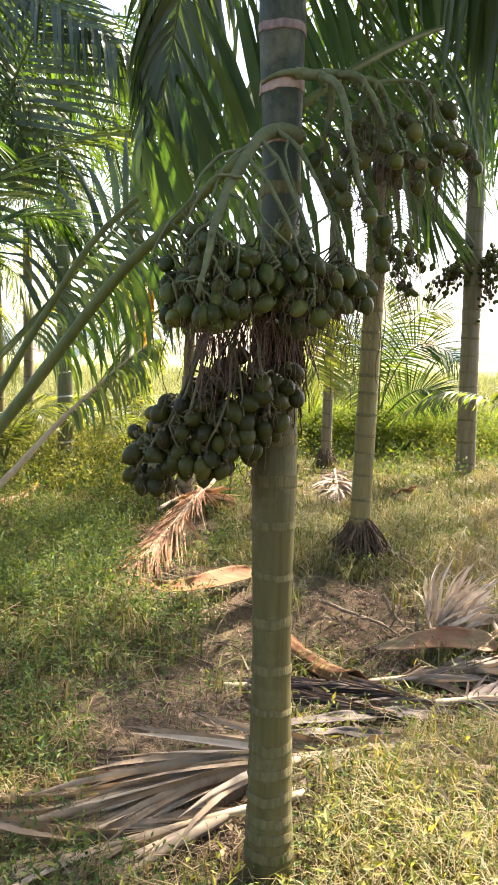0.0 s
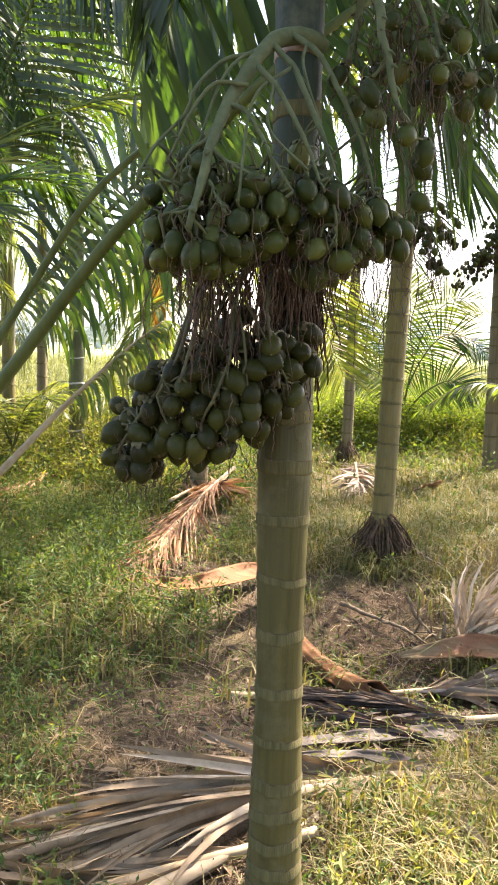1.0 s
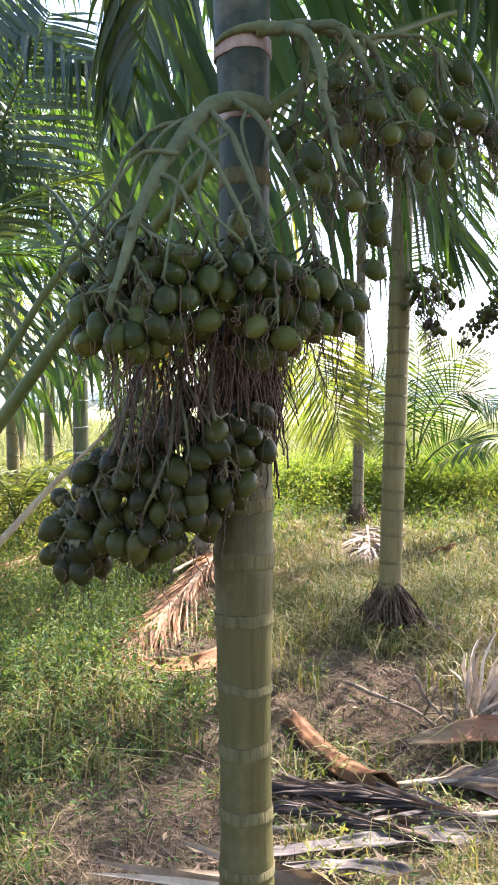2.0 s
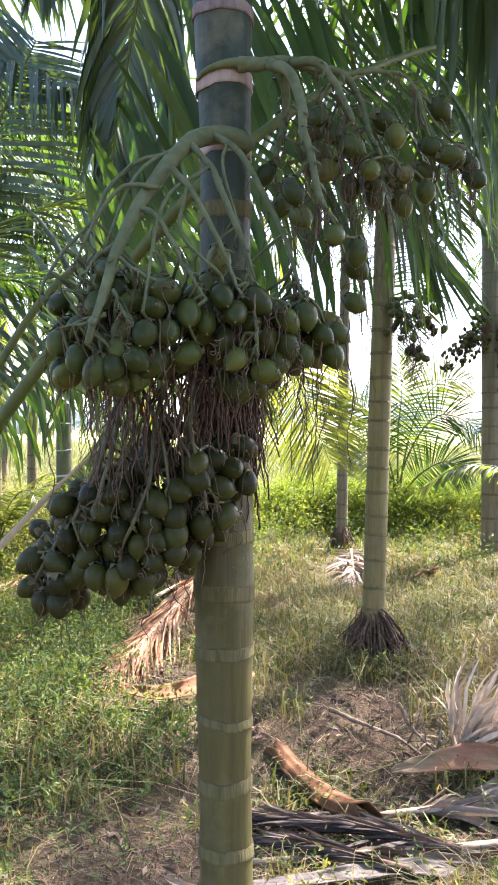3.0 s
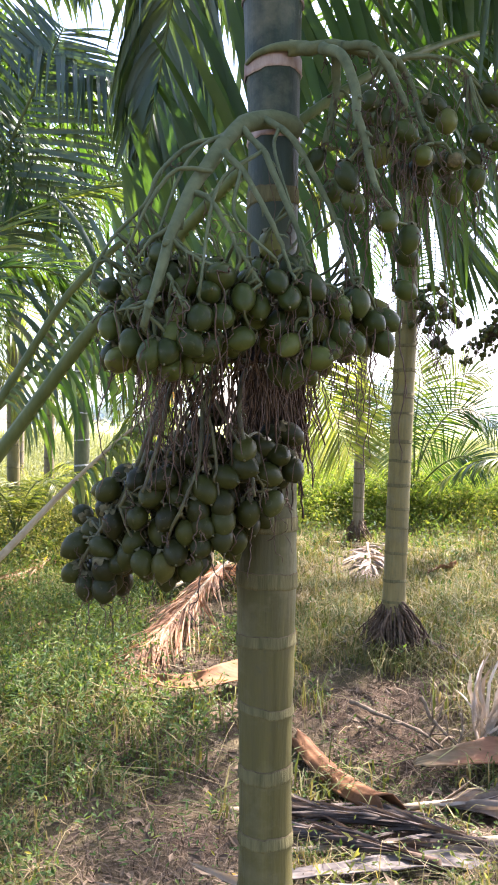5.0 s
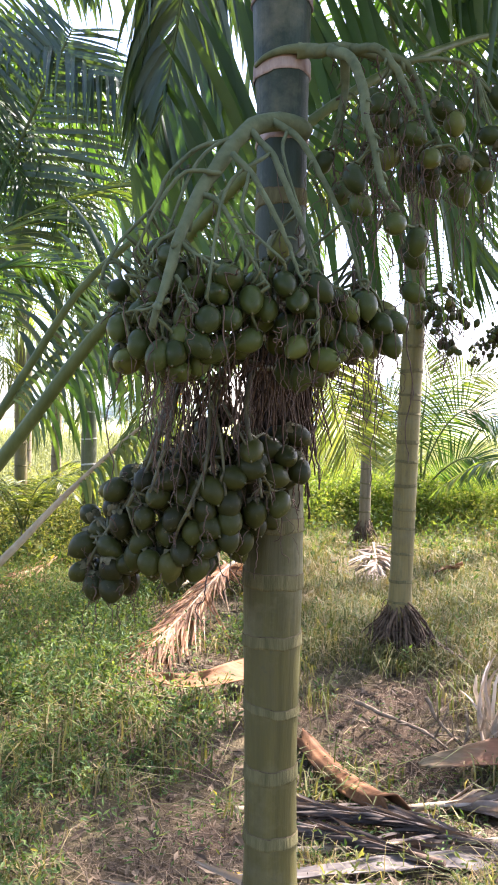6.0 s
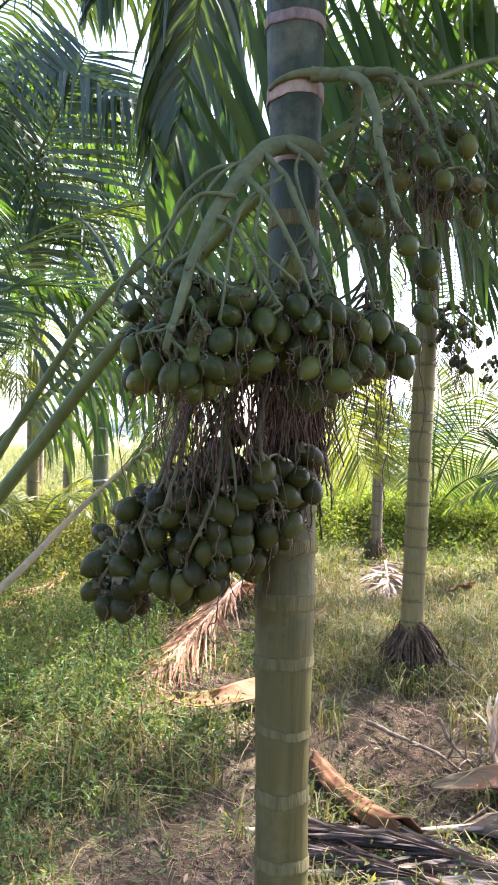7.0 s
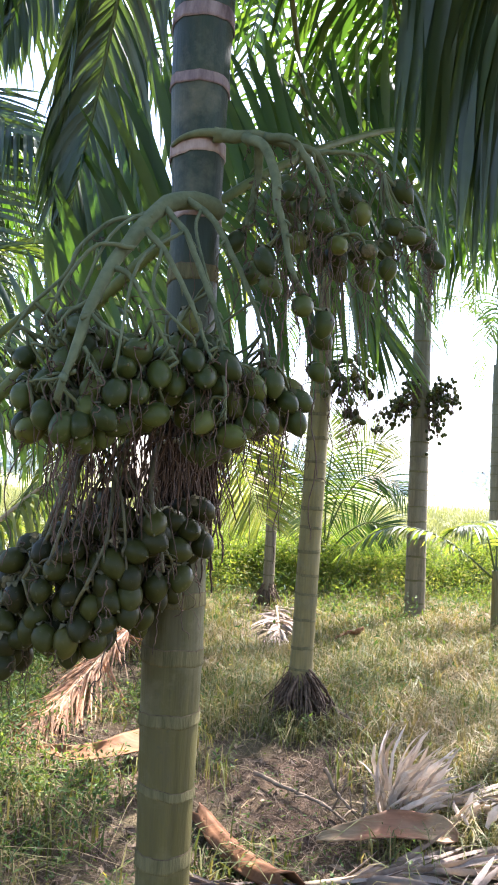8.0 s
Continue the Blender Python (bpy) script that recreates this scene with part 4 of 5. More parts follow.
palm("areca palm of the far row with pale scars", -2.9, 3.6, 0.07, 2.5, (0.0, 0.0), TRUNK_OTHER, 0.18, fronds=14, size=1.8, seed=28, count=60, leaf=GREEN, low=0.3, thin=0.02)
palm("areca palm with low spreading fronds", -1.75, 7.6, 0.065, 2.6, (0.0, 0.0), TRUNK_GREY, 0.18, fronds=7, size=1.8, seed=29, count=60, leaf=GREEN_PALE, low=0.3, thin=0.02, skip=((15, 105),))
palm("short areca palm with low spreading fronds", -3.9, 7.4, 0.065, 2.2, (0.0, 0.0), TRUNK_GREY, 0.18, fronds=14, size=1.8, seed=30, count=60, leaf=GREEN_PALE, low=0.3, thin=0.02)
# two palms added off to the right to throw shade on the grass
palm("added areca palm off to the side for shade", 3.1, 4.4, 0.07, 3.4, (0.0, 0.0), TRUNK_OTHER, 0.18, fronds=11, size=1.9, seed=33, count=36)
palm("second areca palm added off to the side for shade", 3.75, 6.95, 0.07, 3.6, (0.0, 0.0), TRUNK_OTHER, 0.18, fronds=11, size=1.9, seed=34, count=40, thin=0.026)
# unseen palms added behind the camera to hold back sky light
for bx, by in ((-1.7, -3.4), (0.8, -3.8), (2.7, -2.6), (-3.2, -1.4), (-0.5, -5.8), (4.0, -0.6), (2.4, -5.6)):
    copy_thing(left_palm, pose(bx + 2.25, by - 6.5, 0.0))


# sapling behind the lower bunch, with bright fronds and one dead frond
sapling = palm("low areca palm with bright young fronds", -0.77, 4.95, 0.072, 1.35, (0.02, 0), TRUNK_GREY, 0.16, fronds=5, size=1.1, seed=18, root=40, leaf=GREEN_PALE, count=30, leaflet=0.42)
make_frond(sapling, [(-0.76, 4.9, 1.5), (-0.62, 4.2, 1.95), (-0.85, 3.5, 1.75), (-1.1, 3.2, 1.4)], GREEN_PALE, RACHIS, 34, 0.45, 0.028, 0.8, 0.1, 0.3, 0.012, seed=211)
dead = empty("dead_frond", "pale dead palm frond leaning through the grass", "palm frond", group="dead fronds")
make_frond(dead, [(-2.2, 2.9, 0.25), (-1.75, 3.0, 0.68), (-1.41, 3.1, 1.06), (-1.06, 3.2, 1.41), (-0.8, 3.2, 1.62)], GREEN_PALE, RACHIS_DRY, 34, 0.42, 0.024, 1.5, -0.1, 0.55, 0.034, seed=212)

make_frond(sapling, [(-0.75, 4.95, 1.6), (-0.95, 5.2, 2.15), (-1.18, 5.4, 2.1), (-1.22, 5.5, 1.55)], YELLOW, RACHIS_DRY, 26, 0.3, 0.03, 1.6, 0.0, 0.5, 0.01, (50, 25), seed=219, label="yellowed dying frond")
# low young palms in the sunlit grass
for k, (fx, fy) in enumerate(((-2.75, 6.0), (-1.55, 6.6), (-3.5, 5.3), (-2.2, 8.0))):
    g = np.random.default_rng(270 + k)
    ob = empty("young_palm", "small young palm with bright fine fronds in the grass", "palm tree", group="young palms")
    m = Mesh()
    m.tube(catmull([(fx, fy, 0.05), (fx, fy, 0.25), (fx + 0.01, fy, 0.45)], 6), np.linspace(0.04, 0.025, 7), 10)
    m.link("trunk", [TRUNK_OTHER], ob)
    for j in range(8):
        a = 2 * math.pi * (j + g.uniform(-0.3, 0.3)) / 8
        s = g.uniform(0.7, 1.0)
        o = np.array((math.cos(a), math.sin(a), 0))
        b = np.array((fx, fy, 0.42))
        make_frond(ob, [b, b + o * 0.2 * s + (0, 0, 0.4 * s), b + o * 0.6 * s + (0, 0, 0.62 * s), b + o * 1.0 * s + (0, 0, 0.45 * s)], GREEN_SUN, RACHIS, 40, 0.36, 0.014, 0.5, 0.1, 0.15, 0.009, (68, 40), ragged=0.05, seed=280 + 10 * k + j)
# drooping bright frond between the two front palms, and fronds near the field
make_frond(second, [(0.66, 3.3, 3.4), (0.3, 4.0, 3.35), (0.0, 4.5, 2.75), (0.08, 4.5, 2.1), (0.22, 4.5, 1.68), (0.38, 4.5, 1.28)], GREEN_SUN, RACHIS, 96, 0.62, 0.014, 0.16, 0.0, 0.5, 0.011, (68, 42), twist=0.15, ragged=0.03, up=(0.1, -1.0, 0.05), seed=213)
make_frond(second, [(0.66, 3.25, 3.4), (0.8, 2.9, 3.4), (0.85, 2.4, 2.95), (0.8, 2.1, 2.35)], GREEN, RACHIS, 26, 0.5, 0.024, 0.5, 0.0, 0.2, 0.013, seed=219)
make_frond(second, [(0.66, 3.25, 3.4), (0.35, 3.5, 3.5), (0.05, 3.7, 3.0), (-0.15, 3.8, 2.3)], GREEN_SUN, RACHIS, 50, 0.5, 0.022, 0.5, 0.0, 0.2, 0.013, seed=240)
# pair of high fronds added to shade the soil left of the trunk
make_frond(second, [(0.66, 3.25, 3.45), (1.0, 3.5, 4.1), (1.6, 3.75, 4.35), (2.3, 3.9, 4.1)], GREEN, RACHIS, 50, 0.6, 0.032, 0.5, 0.1, 0.15, 0.013, seed=243)
make_frond(second, [(0.66, 3.25, 3.45), (0.9, 3.7, 4.2), (1.3, 4.2, 4.5), (1.7, 4.8, 4.4)], GREEN, RACHIS, 50, 0.6, 0.032, 0.5, 0.1, 0.15, 0.013, seed=244)
make_frond(third, [(2.16, 7.15, 4.4), (1.5, 5.9, 4.2), (1.05, 4.9, 3.3), (0.98, 4.6, 2.65), (0.84, 4.5, 2.15)], GREEN, RACHIS, 64, 0.46, 0.015, 0.12, 0.0, 0.25, 0.011, (84, 62), twist=0.25, ragged=0.04, up=(0.1, -1, 0.1), seed=241)
make_frond(third, [(2.16, 7.15, 4.4), (2.35, 6.4, 4.35), (2.65, 6.0, 3.7), (2.8, 5.9, 2.9)], GREEN, RACHIS, 50, 0.55, 0.024, 0.5, 0.0, 0.2, 0.013, seed=242)
field_young = empty("young_palm", "young palm with feathery arching fronds near the field", "palm tree", group="young palms")
m = Mesh()
m.tube(catmull([(1.45, 9.0, 0.05), (1.45, 9.0, 0.35), (1.46, 9.0, 0.7)], 8), np.linspace(0.07, 0.04, 9), 12)
m.link("trunk", [TRUNK_OTHER], field_young)
for k, pts in enumerate(([(1.43, 9, 0.6), (1.5, 9, 1.05), (1.7, 8.95, 1.5), (1.95, 8.9, 1.74), (2.25, 8.8, 1.66), (2.5, 8.7, 1.4)],
                         [(1.43, 9, 0.6), (1.55, 9.1, 1.3), (1.75, 9.2, 1.9), (2.05, 9.2, 2.2), (2.4, 9.2, 2.2)],
                         [(1.43, 9, 0.6), (1.3, 9, 1.2), (1.1, 9, 1.7), (0.75, 9, 1.95), (0.4, 9, 1.8)],
                         [(1.43, 9, 0.6), (1.3, 9, 1.0), (1.0, 8.9, 1.25), (0.7, 8.8, 1.2)],
                         [(1.43, 9, 0.6), (1.65, 8.8, 0.95), (1.95, 8.6, 1.15), (2.25, 8.5, 1.05)],
                         [(1.43, 9, 0.6), (1.44, 9.1, 1.5), (1.5, 9.2, 2.1), (1.45, 9.3, 2.5)])):
    make_frond(field_young, pts, GREEN_PALE if k % 2 else GREEN, RACHIS, 56, 0.58, 0.019, 0.3, 0.1, 0.25, 0.016, (72, 40), ragged=0.05, up=(0.1, -0.8, 0.6), seed=220 + k)
edge_young = empty("young_palm", "young palm with a low bowed frond beside an old palm", "palm tree", group="young palms")
m = Mesh()
m.tube(catmull([(2.9, 6.6, 0.1), (2.9, 6.6, 0.4), (2.88, 6.58, 0.8)], 8), np.linspace(0.06, 0.04, 9), 12)
m.link("trunk", [TRUNK_OTHER], edge_young)
for k, (dx, dy, dz) in enumerate(((-1.5, -0.5, 0.2), (-0.5, -0.3, 0.8), (0.6, 0.1, 0.5), (0.2, 0.6, 0.9))):
    make_frond(edge_young, [(2.88, 6.58, 0.7), (2.5, 6.6, 1.0), (2.1, 6.6, 1.18), (1.7, 6.6, 1.16), (1.3, 6.6, 0.9)] if k == 0 else [(2.88, 6.58, 0.75), (2.88 + dx * 0.3, 6.58 + dy * 0.3, 1.2), (2.88 + dx * 0.65, 6.58 + dy * 0.7, 1.25), (2.88 + dx, 6.58 + dy, 0.75 + dz * 0.6)],
               GREEN_PALE, RACHIS, 34, 0.42, 0.026, 0.7, 0.1, 0.2, 0.012, seed=230 + k)


# low bright fronds filling the gaps between the far trunks
for k, (fx, fy, fz, dx) in enumerate(((-2.9, 5.4, 2.2, 0.9), (-2.4, 6.9, 2.4, 0.9), (-1.2, 7.8, 2.3, -0.8), (-3.4, 6.2, 2.0, 0.8), (-1.5, 8.6, 2.5, 0.9), (-2.5, 8.3, 2.0, -0.8))):
    extra = left_palm if k % 2 else sapling
    make_frond(extra, [(fx, fy, fz), (fx + dx * 0.3, fy - 0.1, fz + 0.15), (fx + dx * 0.75, fy - 0.2, fz - 0.1), (fx + dx, fy - 0.25, fz - 0.7)], GREEN_SUN if k % 2 else GREEN_PALE, RACHIS, 44, 0.5, 0.02, 0.7, 0.0, 0.08, 0.01, (65, 35), seed=260 + k)


# ---- fallen fronds and sheaths ----
def on_ground(pts, rise=0.015):
    return [(x, y, float(height(x, y)) + rise + dz) for x, y, dz in pts]


def fallen(label, pts, leaf, n, length, width, seed, spread=(60, 25), lift=0.05, droop=0.35, gap=0.1, sides=(1, -1), start=0.2, radius=0.016, ragged=0.3, rachis=RACHIS_DRY, floor=0.006, twist=0.9, split=False, up=(0, 0, 1)):
    ob = empty("fallen_frond", label, "palm frond", group="fallen fronds")
    make_frond(ob, on_ground(pts), leaf, rachis, n, length, width, droop, lift, start, radius, spread, twist, ragged, split, floor, sides, gap=gap, seed=seed, tip=0.9, fold=0.3, up=up)
    return ob


def sheath(label, pts, width, mat, curl, seed, roll=0.0, thick=0.004, rise=0.02, square=False):
    """A leathery leaf base, rolled along its length like a shallow boat."""
    g = np.random.default_rng(seed)
    line = catmull(on_ground(pts, rise), 26)
    tan = np.gradient(line, axis=0)
    m = Mesh()
    rows = 13
    verts = []
    for i, (p, t) in enumerate(zip(line, tan)):
        u = i / (len(line) - 1)
        t = unit(t)
        a = unit(np.cross(t, (0, 0, 1)))
        b = np.cross(a, t)
        c, s = math.cos(roll), math.sin(roll)
        a, b = a * c + b * s, b * c - a * s
        wd = width * (0.1 + 0.9 * u ** 0.55) * (1 - 0.75 * u ** 9) * (1 + 0.06 * math.sin(9 * u + seed) + 0.03 * math.sin(23 * u + 2 * seed))
        if square:
            wd = width * (0.8 + 0.2 * u + 0.05 * math.sin(9 * u + seed))
        for k in range(rows):
            v = -1 + 2 * k / (rows - 1)
            arc = curl * v
            rr = wd / 2 / max(curl, 0.01)
            edge = (0.009 * math.sin(u * 17 + seed + v) + 0.006 * math.sin(u * 41 + seed)) * abs(v) ** 3 + g.normal(0, 0.0014)
            deep = rr * (1 - math.cos(arc)) if not square else 0.004 * math.sin(11 * v + seed) - rr * (1 - math.cos(arc))
            q = p + a * (rr * math.sin(arc) + edge) + b * (deep + edge)
            if square:        # torn ends, the lower one rolled under
                q += t * (0.03 * math.sin(5 * v + seed) + 0.015 * math.sin(13 * v)) * (1 if u > 0.9 else -1 if u < 0.1 else 0)
                q += b * 0.035 * max(0, (u - 0.75) / 0.25) * math.sin(4.5 * v + 1)
            q[2] = max(q[2], float(height(q[0], q[1])) + 0.004)
            verts.append(q)
    faces = [(i * rows + k, i * rows + k + 1, (i + 1) * rows + k + 1, (i + 1) * rows + k) for i in range(len(line) - 1) for k in range(rows - 1)]
    m.add(verts, faces)
    ob = m.link("fallen_sheath", [mat])
    mod = ob.modifiers.new("thickness", "SOLIDIFY")
    mod.thickness, mod.offset = thick, 1
    return tagged(ob, label, "leaf sheath", "fallen sheaths")


# the long pale frond across the foreground
fallen("long straw-coloured dead frond lying across the grass", [(0.62, 0.72, 0.02), (0.3, 0.62, 0.02), (-0.02, 0.5, 0.02), (-0.4, 0.36, 0.02), (-0.85, 0.12, 0.0)], STRAW, 120, 0.85, 0.031, 301, (15, 5), 0.12, 0.25, 0.05, ragged=0.25, split=True)
fallen("broken straw-coloured frond below the bearing palm", [(0.12, 0.3, 0.03), (-0.2, 0.18, 0.02), (-0.55, 0.03, 0.01), (-0.95, -0.12, 0.0)], STRAW, 64, 0.75, 0.036, 302, (16, 6), 0.1, 0.3, 0.1, ragged=0.3)
fallen("weathered leaflets splayed behind the trunk", [(0.05, 0.72, 0.03), (0.3, 0.6, 0.02), (0.52, 0.55, 0.02), (0.75, 0.55, 0)], STRAW, 40, 0.5, 0.042, 303, (35, 15), 0.1, 0.3, 0.1, ragged=0.3)
sheath("flattened grey leaf sheath beside the trunk", [(-0.16, 0.82, 0.0), (0.15, 0.9, 0.01), (0.45, 1.0, 0.01), (0.68, 1.07, 0.0)], 0.12, SHEATH_GREY, 0.5, 1)
sheath("pale grey leaf sheath in the litter", [(0.05, 0.78, 0.01), (0.3, 0.74, 0.02), (0.5, 0.7, 0.01), (0.64, 0.68, 0.0)], 0.13, SHEATH_GREY, 0.6, 2)
# furrow litter
sheath("rust-brown leaf sheath with a curled dark end", [(0.04, 2.14, 0.0), (0.16, 1.92, 0.02), (0.29, 1.72, 0.03), (0.42, 1.58, 0.02)], 0.15, SHEATH_RED, 1.15, 3, -0.12, 0.005, 0.05, square=True)
fallen("dark rotting frond bundle in the furrow", [(0.7, 1.22, 0.03), (0.5, 1.3, 0.04), (0.2, 1.42, 0.04), (-0.08, 1.56, 0.02)], STRAW_DARK, 90, 0.3, 0.022, 304, (9, 5), 0.9, 0.15, 0.0, ragged=0.12, radius=0.02, start=0.0, rachis=FIBRE)
fallen("dark rotting frond stem in the furrow", [(0.5, 0.96, 0.03), (0.33, 1.05, 0.04), (0.15, 1.18, 0.04), (-0.05, 1.32, 0.02)], STRAW_DARK, 90, 0.26, 0.022, 305, (9, 5), 0.9, 0.15, 0.0, ragged=0.12, radius=0.02, start=0.0, rachis=FIBRE)
fallen("matted dark leaflets in the furrow bottom", [(0.0, 1.1, 0.0), (0.25, 1.15, 0.01), (0.5, 1.2, 0.01), (0.8, 1.22, 0)], STRAW_DARK, 46, 0.4, 0.034, 318, (26, 10), 0.05, 0.3, 0.05)
fallen("rotting frond half buried in the furrow", [(-0.2, 1.5, 0.0), (0.05, 1.55, 0.01), (0.3, 1.5, 0.01), (0.6, 1.42, 0)], STRAW_DARK, 40, 0.4, 0.03, 319, (26, 10), 0.05, 0.3, 0.1)
# the boat sheath with its frond
sheath("large brown boat-shaped leaf sheath", [(0.54, 1.88, 0.03), (0.7, 1.9, 0.03), (0.88, 1.93, 0.04), (1.03, 1.93, 0.04), (1.14, 1.9, 0.03)], 0.21, SHEATH, 1.05, 4, -0.55, 0.007, 0.05)


def leaf_fan(label, foot, tips, n, width, mat, seed):
    """Dead leaflets standing up from one foot, crinkled and bent over at the tips. tips: from and to, as angle, length."""
    g = np.random.default_rng(seed)
    ob = empty("fallen_frond", label, "palm frond", group="fallen fronds")
    for k in range(n):
        u = (k + 0.5) / n
        a = radians(tips[0][0] + (tips[1][0] - tips[0][0]) * u + g.normal(0, 6))
        length = (tips[0][1] + (tips[1][1] - tips[0][1]) * u) * g.uniform(0.6, 1.08)
        p = np.array((foot[0] + 0.12 * u + g.normal(0, 0.012), foot[1] + g.normal(0, 0.035), foot[2]))
        d = unit((math.cos(a), g.normal(-0.05, 0.2), math.sin(a)))
        pts, ways = [p], [d]
        for i in range(9):
            d = unit(d + g.normal(0, 0.15, 3) + np.array((0.06, 0, -0.02)) * i * 0.3)
            pts.append(pts[-1] + d * length / 9)
            ways.append(d)
        ways = np.array(ways)
        face = unit(np.cross(ways[0], (g.normal(0, 0.5), -1, g.normal(0, 0.3))))
        wv = np.array([unit(face - q * (face @ q) + g.normal(0, 0.16, 3)) for q in ways])
        wd = width * g.uniform(0.5, 1.2) * np.array((0.5, 0.7, 0.85, 1, 1, 0.95, 0.9, 0.75, 0.5, 0.12)) * (1 + g.normal(0, 0.1, 10))
        m = Mesh()
        m.strip(np.array(pts), wv, wd, 0.25, np.cross(ways, wv))
        m.link("leaflet", [mat], ob)


def bare_stem(label, pts, radius, seed, side=4):
    """A leafless dry stalk with a few short spurs."""
    g = np.random.default_rng(seed)
    line = catmull(pts, 24)
    line = line + np.cumsum(g.normal(0, 0.0022, line.shape), 0)
    m = Mesh()
    m.tube(line, np.linspace(radius, radius * 0.5, len(line)) * (1 + 0.15 * g.normal(size=len(line))), 6)
    for k in range(side):
        p = line[g.integers(4, 22)]
        d = g.normal(0, 0.05, 3) + (0, 0, 0.035)
        m.tube([p, p + d * 0.5 + g.normal(0, 0.008, 3), p + d], (radius * 0.5, radius * 0.35, radius * 0.15), 5)
    tagged(m.link("dry_stalk", [RACHIS_GREY]), label, "dry stalk", "dry stalks")


leaf_fan("upturned fan of bleached leaflets behind the boat sheath", (0.87, 2.13, 0.07), ((102, 0.46), (40, 0.38)), 72, 0.023, STRAW_PALE, 306)
leaf_fan("curled bleached leaf scrap among the litter", (1.17, 2.0, 0.14), ((96, 0.2), (80, 0.16)), 7, 0.035, STRAW_PALE, 322)
fallen("layered grey leaflets behind the boat sheath", [(0.95, 2.1, 0.06), (1.15, 2.14, 0.08), (1.4, 2.16, 0.07), (1.65, 2.14, 0.05)], STRAW_GREY, 60, 0.4, 0.024, 323, (16, 7), 0.25, 0.1, 0.05, ragged=0.15)
bare_stem("arched brown dead stalk on the soil", [(0.3, 2.47, 0.14), (0.4, 2.38, 0.13), (0.5, 2.28, 0.12), (0.62, 2.16, 0.1), (0.74, 2.04, 0.06)], 0.012, 310)
bare_stem("thin leaning dead stalk behind the sheath", [(0.594, 2.12, 0.3), (0.63, 2.11, 0.22), (0.68, 2.1, 0.16), (0.79, 2.06, 0.06)], 0.01, 311)
bare_stem("dry broken twig in the grass", [(0.74, 3.3, 0.26), (0.85, 3.15, 0.24), (1.0, 2.9, 0.18)], 0.01, 312)
bare_stem("forked dry twig leaning on the litter", [(0.76, 2.05, 0.26), (0.765, 2.05, 0.16), (0.75, 2.04, 0.05)], 0.007, 313)
fallen("grey frond spread over the litter", [(0.42, 1.62, 0.01), (0.7, 1.68, 0.03), (1.0, 1.72, 0.04), (1.4, 1.7, 0.03)], STRAW_GREY, 60, 0.55, 0.034, 307, (22, 8), 0.15, 0.2, 0.05, split=True)
fallen("bleached frond trailing past the boat sheath", [(1.05, 2.0, 0.06), (1.3, 2.1, 0.06), (1.6, 2.15, 0.04), (1.95, 2.1, 0.02)], STRAW, 30, 0.45, 0.04, 308, (30, 14), 0.2, 0.3, 0.05)
fallen("heap of grey leaflets at the furrow side", [(0.7, 1.3, 0.02), (0.95, 1.38, 0.05), (1.25, 1.42, 0.04), (1.5, 1.38, 0)], STRAW_GREY, 56, 0.42, 0.03, 309, (45, 20), 0.2, 0.3, 0.05)
# left litter
fallen("rust-coloured fallen frond catching the sun", [(-0.48, 5.0, 0.3), (-0.62, 4.2, 0.24), (-0.75, 3.4, 0.14), (-0.86, 2.8, 0.05)], STRAW_RED, 130, 0.75, 0.02, 312, (13, 6), 0.1, 0.2, 0.0, ragged=0.14, split=True)
fallen("rust-coloured dead leaflets round a palm foot", [(-0.95, 4.5, 0.1), (-0.8, 4.75, 0.15), (-0.6, 4.9, 0.15), (-0.4, 4.95, 0.1)], STRAW_RED, 30, 0.4, 0.03, 313, (60, 30), 0.3, 0.3, 0.1)
sheath("rust-orange leaf sheath on the weeds", [(-0.76, 2.46, 0.03), (-0.54, 2.44, 0.04), (-0.33, 2.55, 0.05), (-0.1, 2.8, 0.04)], 0.2, SHEATH_RED, 0.6, 6, -0.35, 0.004, 0.04)
fallen("brown dead frond in the weeds", [(-2.14, 6.10, 0.1), (-2.25, 5.18, 0.12), (-2.31, 4.37, 0.05)], STRAW_RED, 60, 0.6, 0.022, 314, (14, 6), 0.2, 0.2, 0.05, ragged=0.15)
fallen("bleached leaflets at a slender palm's foot", [(0.70, 7.05, 0.08), (0.68, 6.65, 0.1), (0.67, 6.20, 0.06), (0.66, 5.80, 0.0)], STRAW_GREY, 40, 0.5, 0.03, 315, (38, 18), 0.25, 0.3, 0.0)
fallen("dead frond lying across the grass", [(0.3, 7.3, 0.04), (0.8, 7.2, 0.06), (1.3, 7.1, 0.04), (1.7, 6.9, 0.0)], STRAW_GREY, 26, 0.3, 0.03, 316, (35, 18), 0.2, 0.3, 0.1)
sheath("small pinkish leaf sheath in the grass", [(1.12, 5.5, 0.06), (1.25, 5.65, 0.08), (1.42, 5.85, 0.06)], 0.18, SHEATH_RED, 0.8, 7, 0.4)
stick = Mesh()
stick.tube(catmull([(-1.75, 2.5, 0.12), (-1.66, 2.8, 0.22), (-1.6, 3.4, 0.24)], 10), np.linspace(0.014, 0.008, 11), 7)
tagged(stick.link("fallen_stick", [SHEATH]), "thin dark fallen stick in the weeds", "stick")




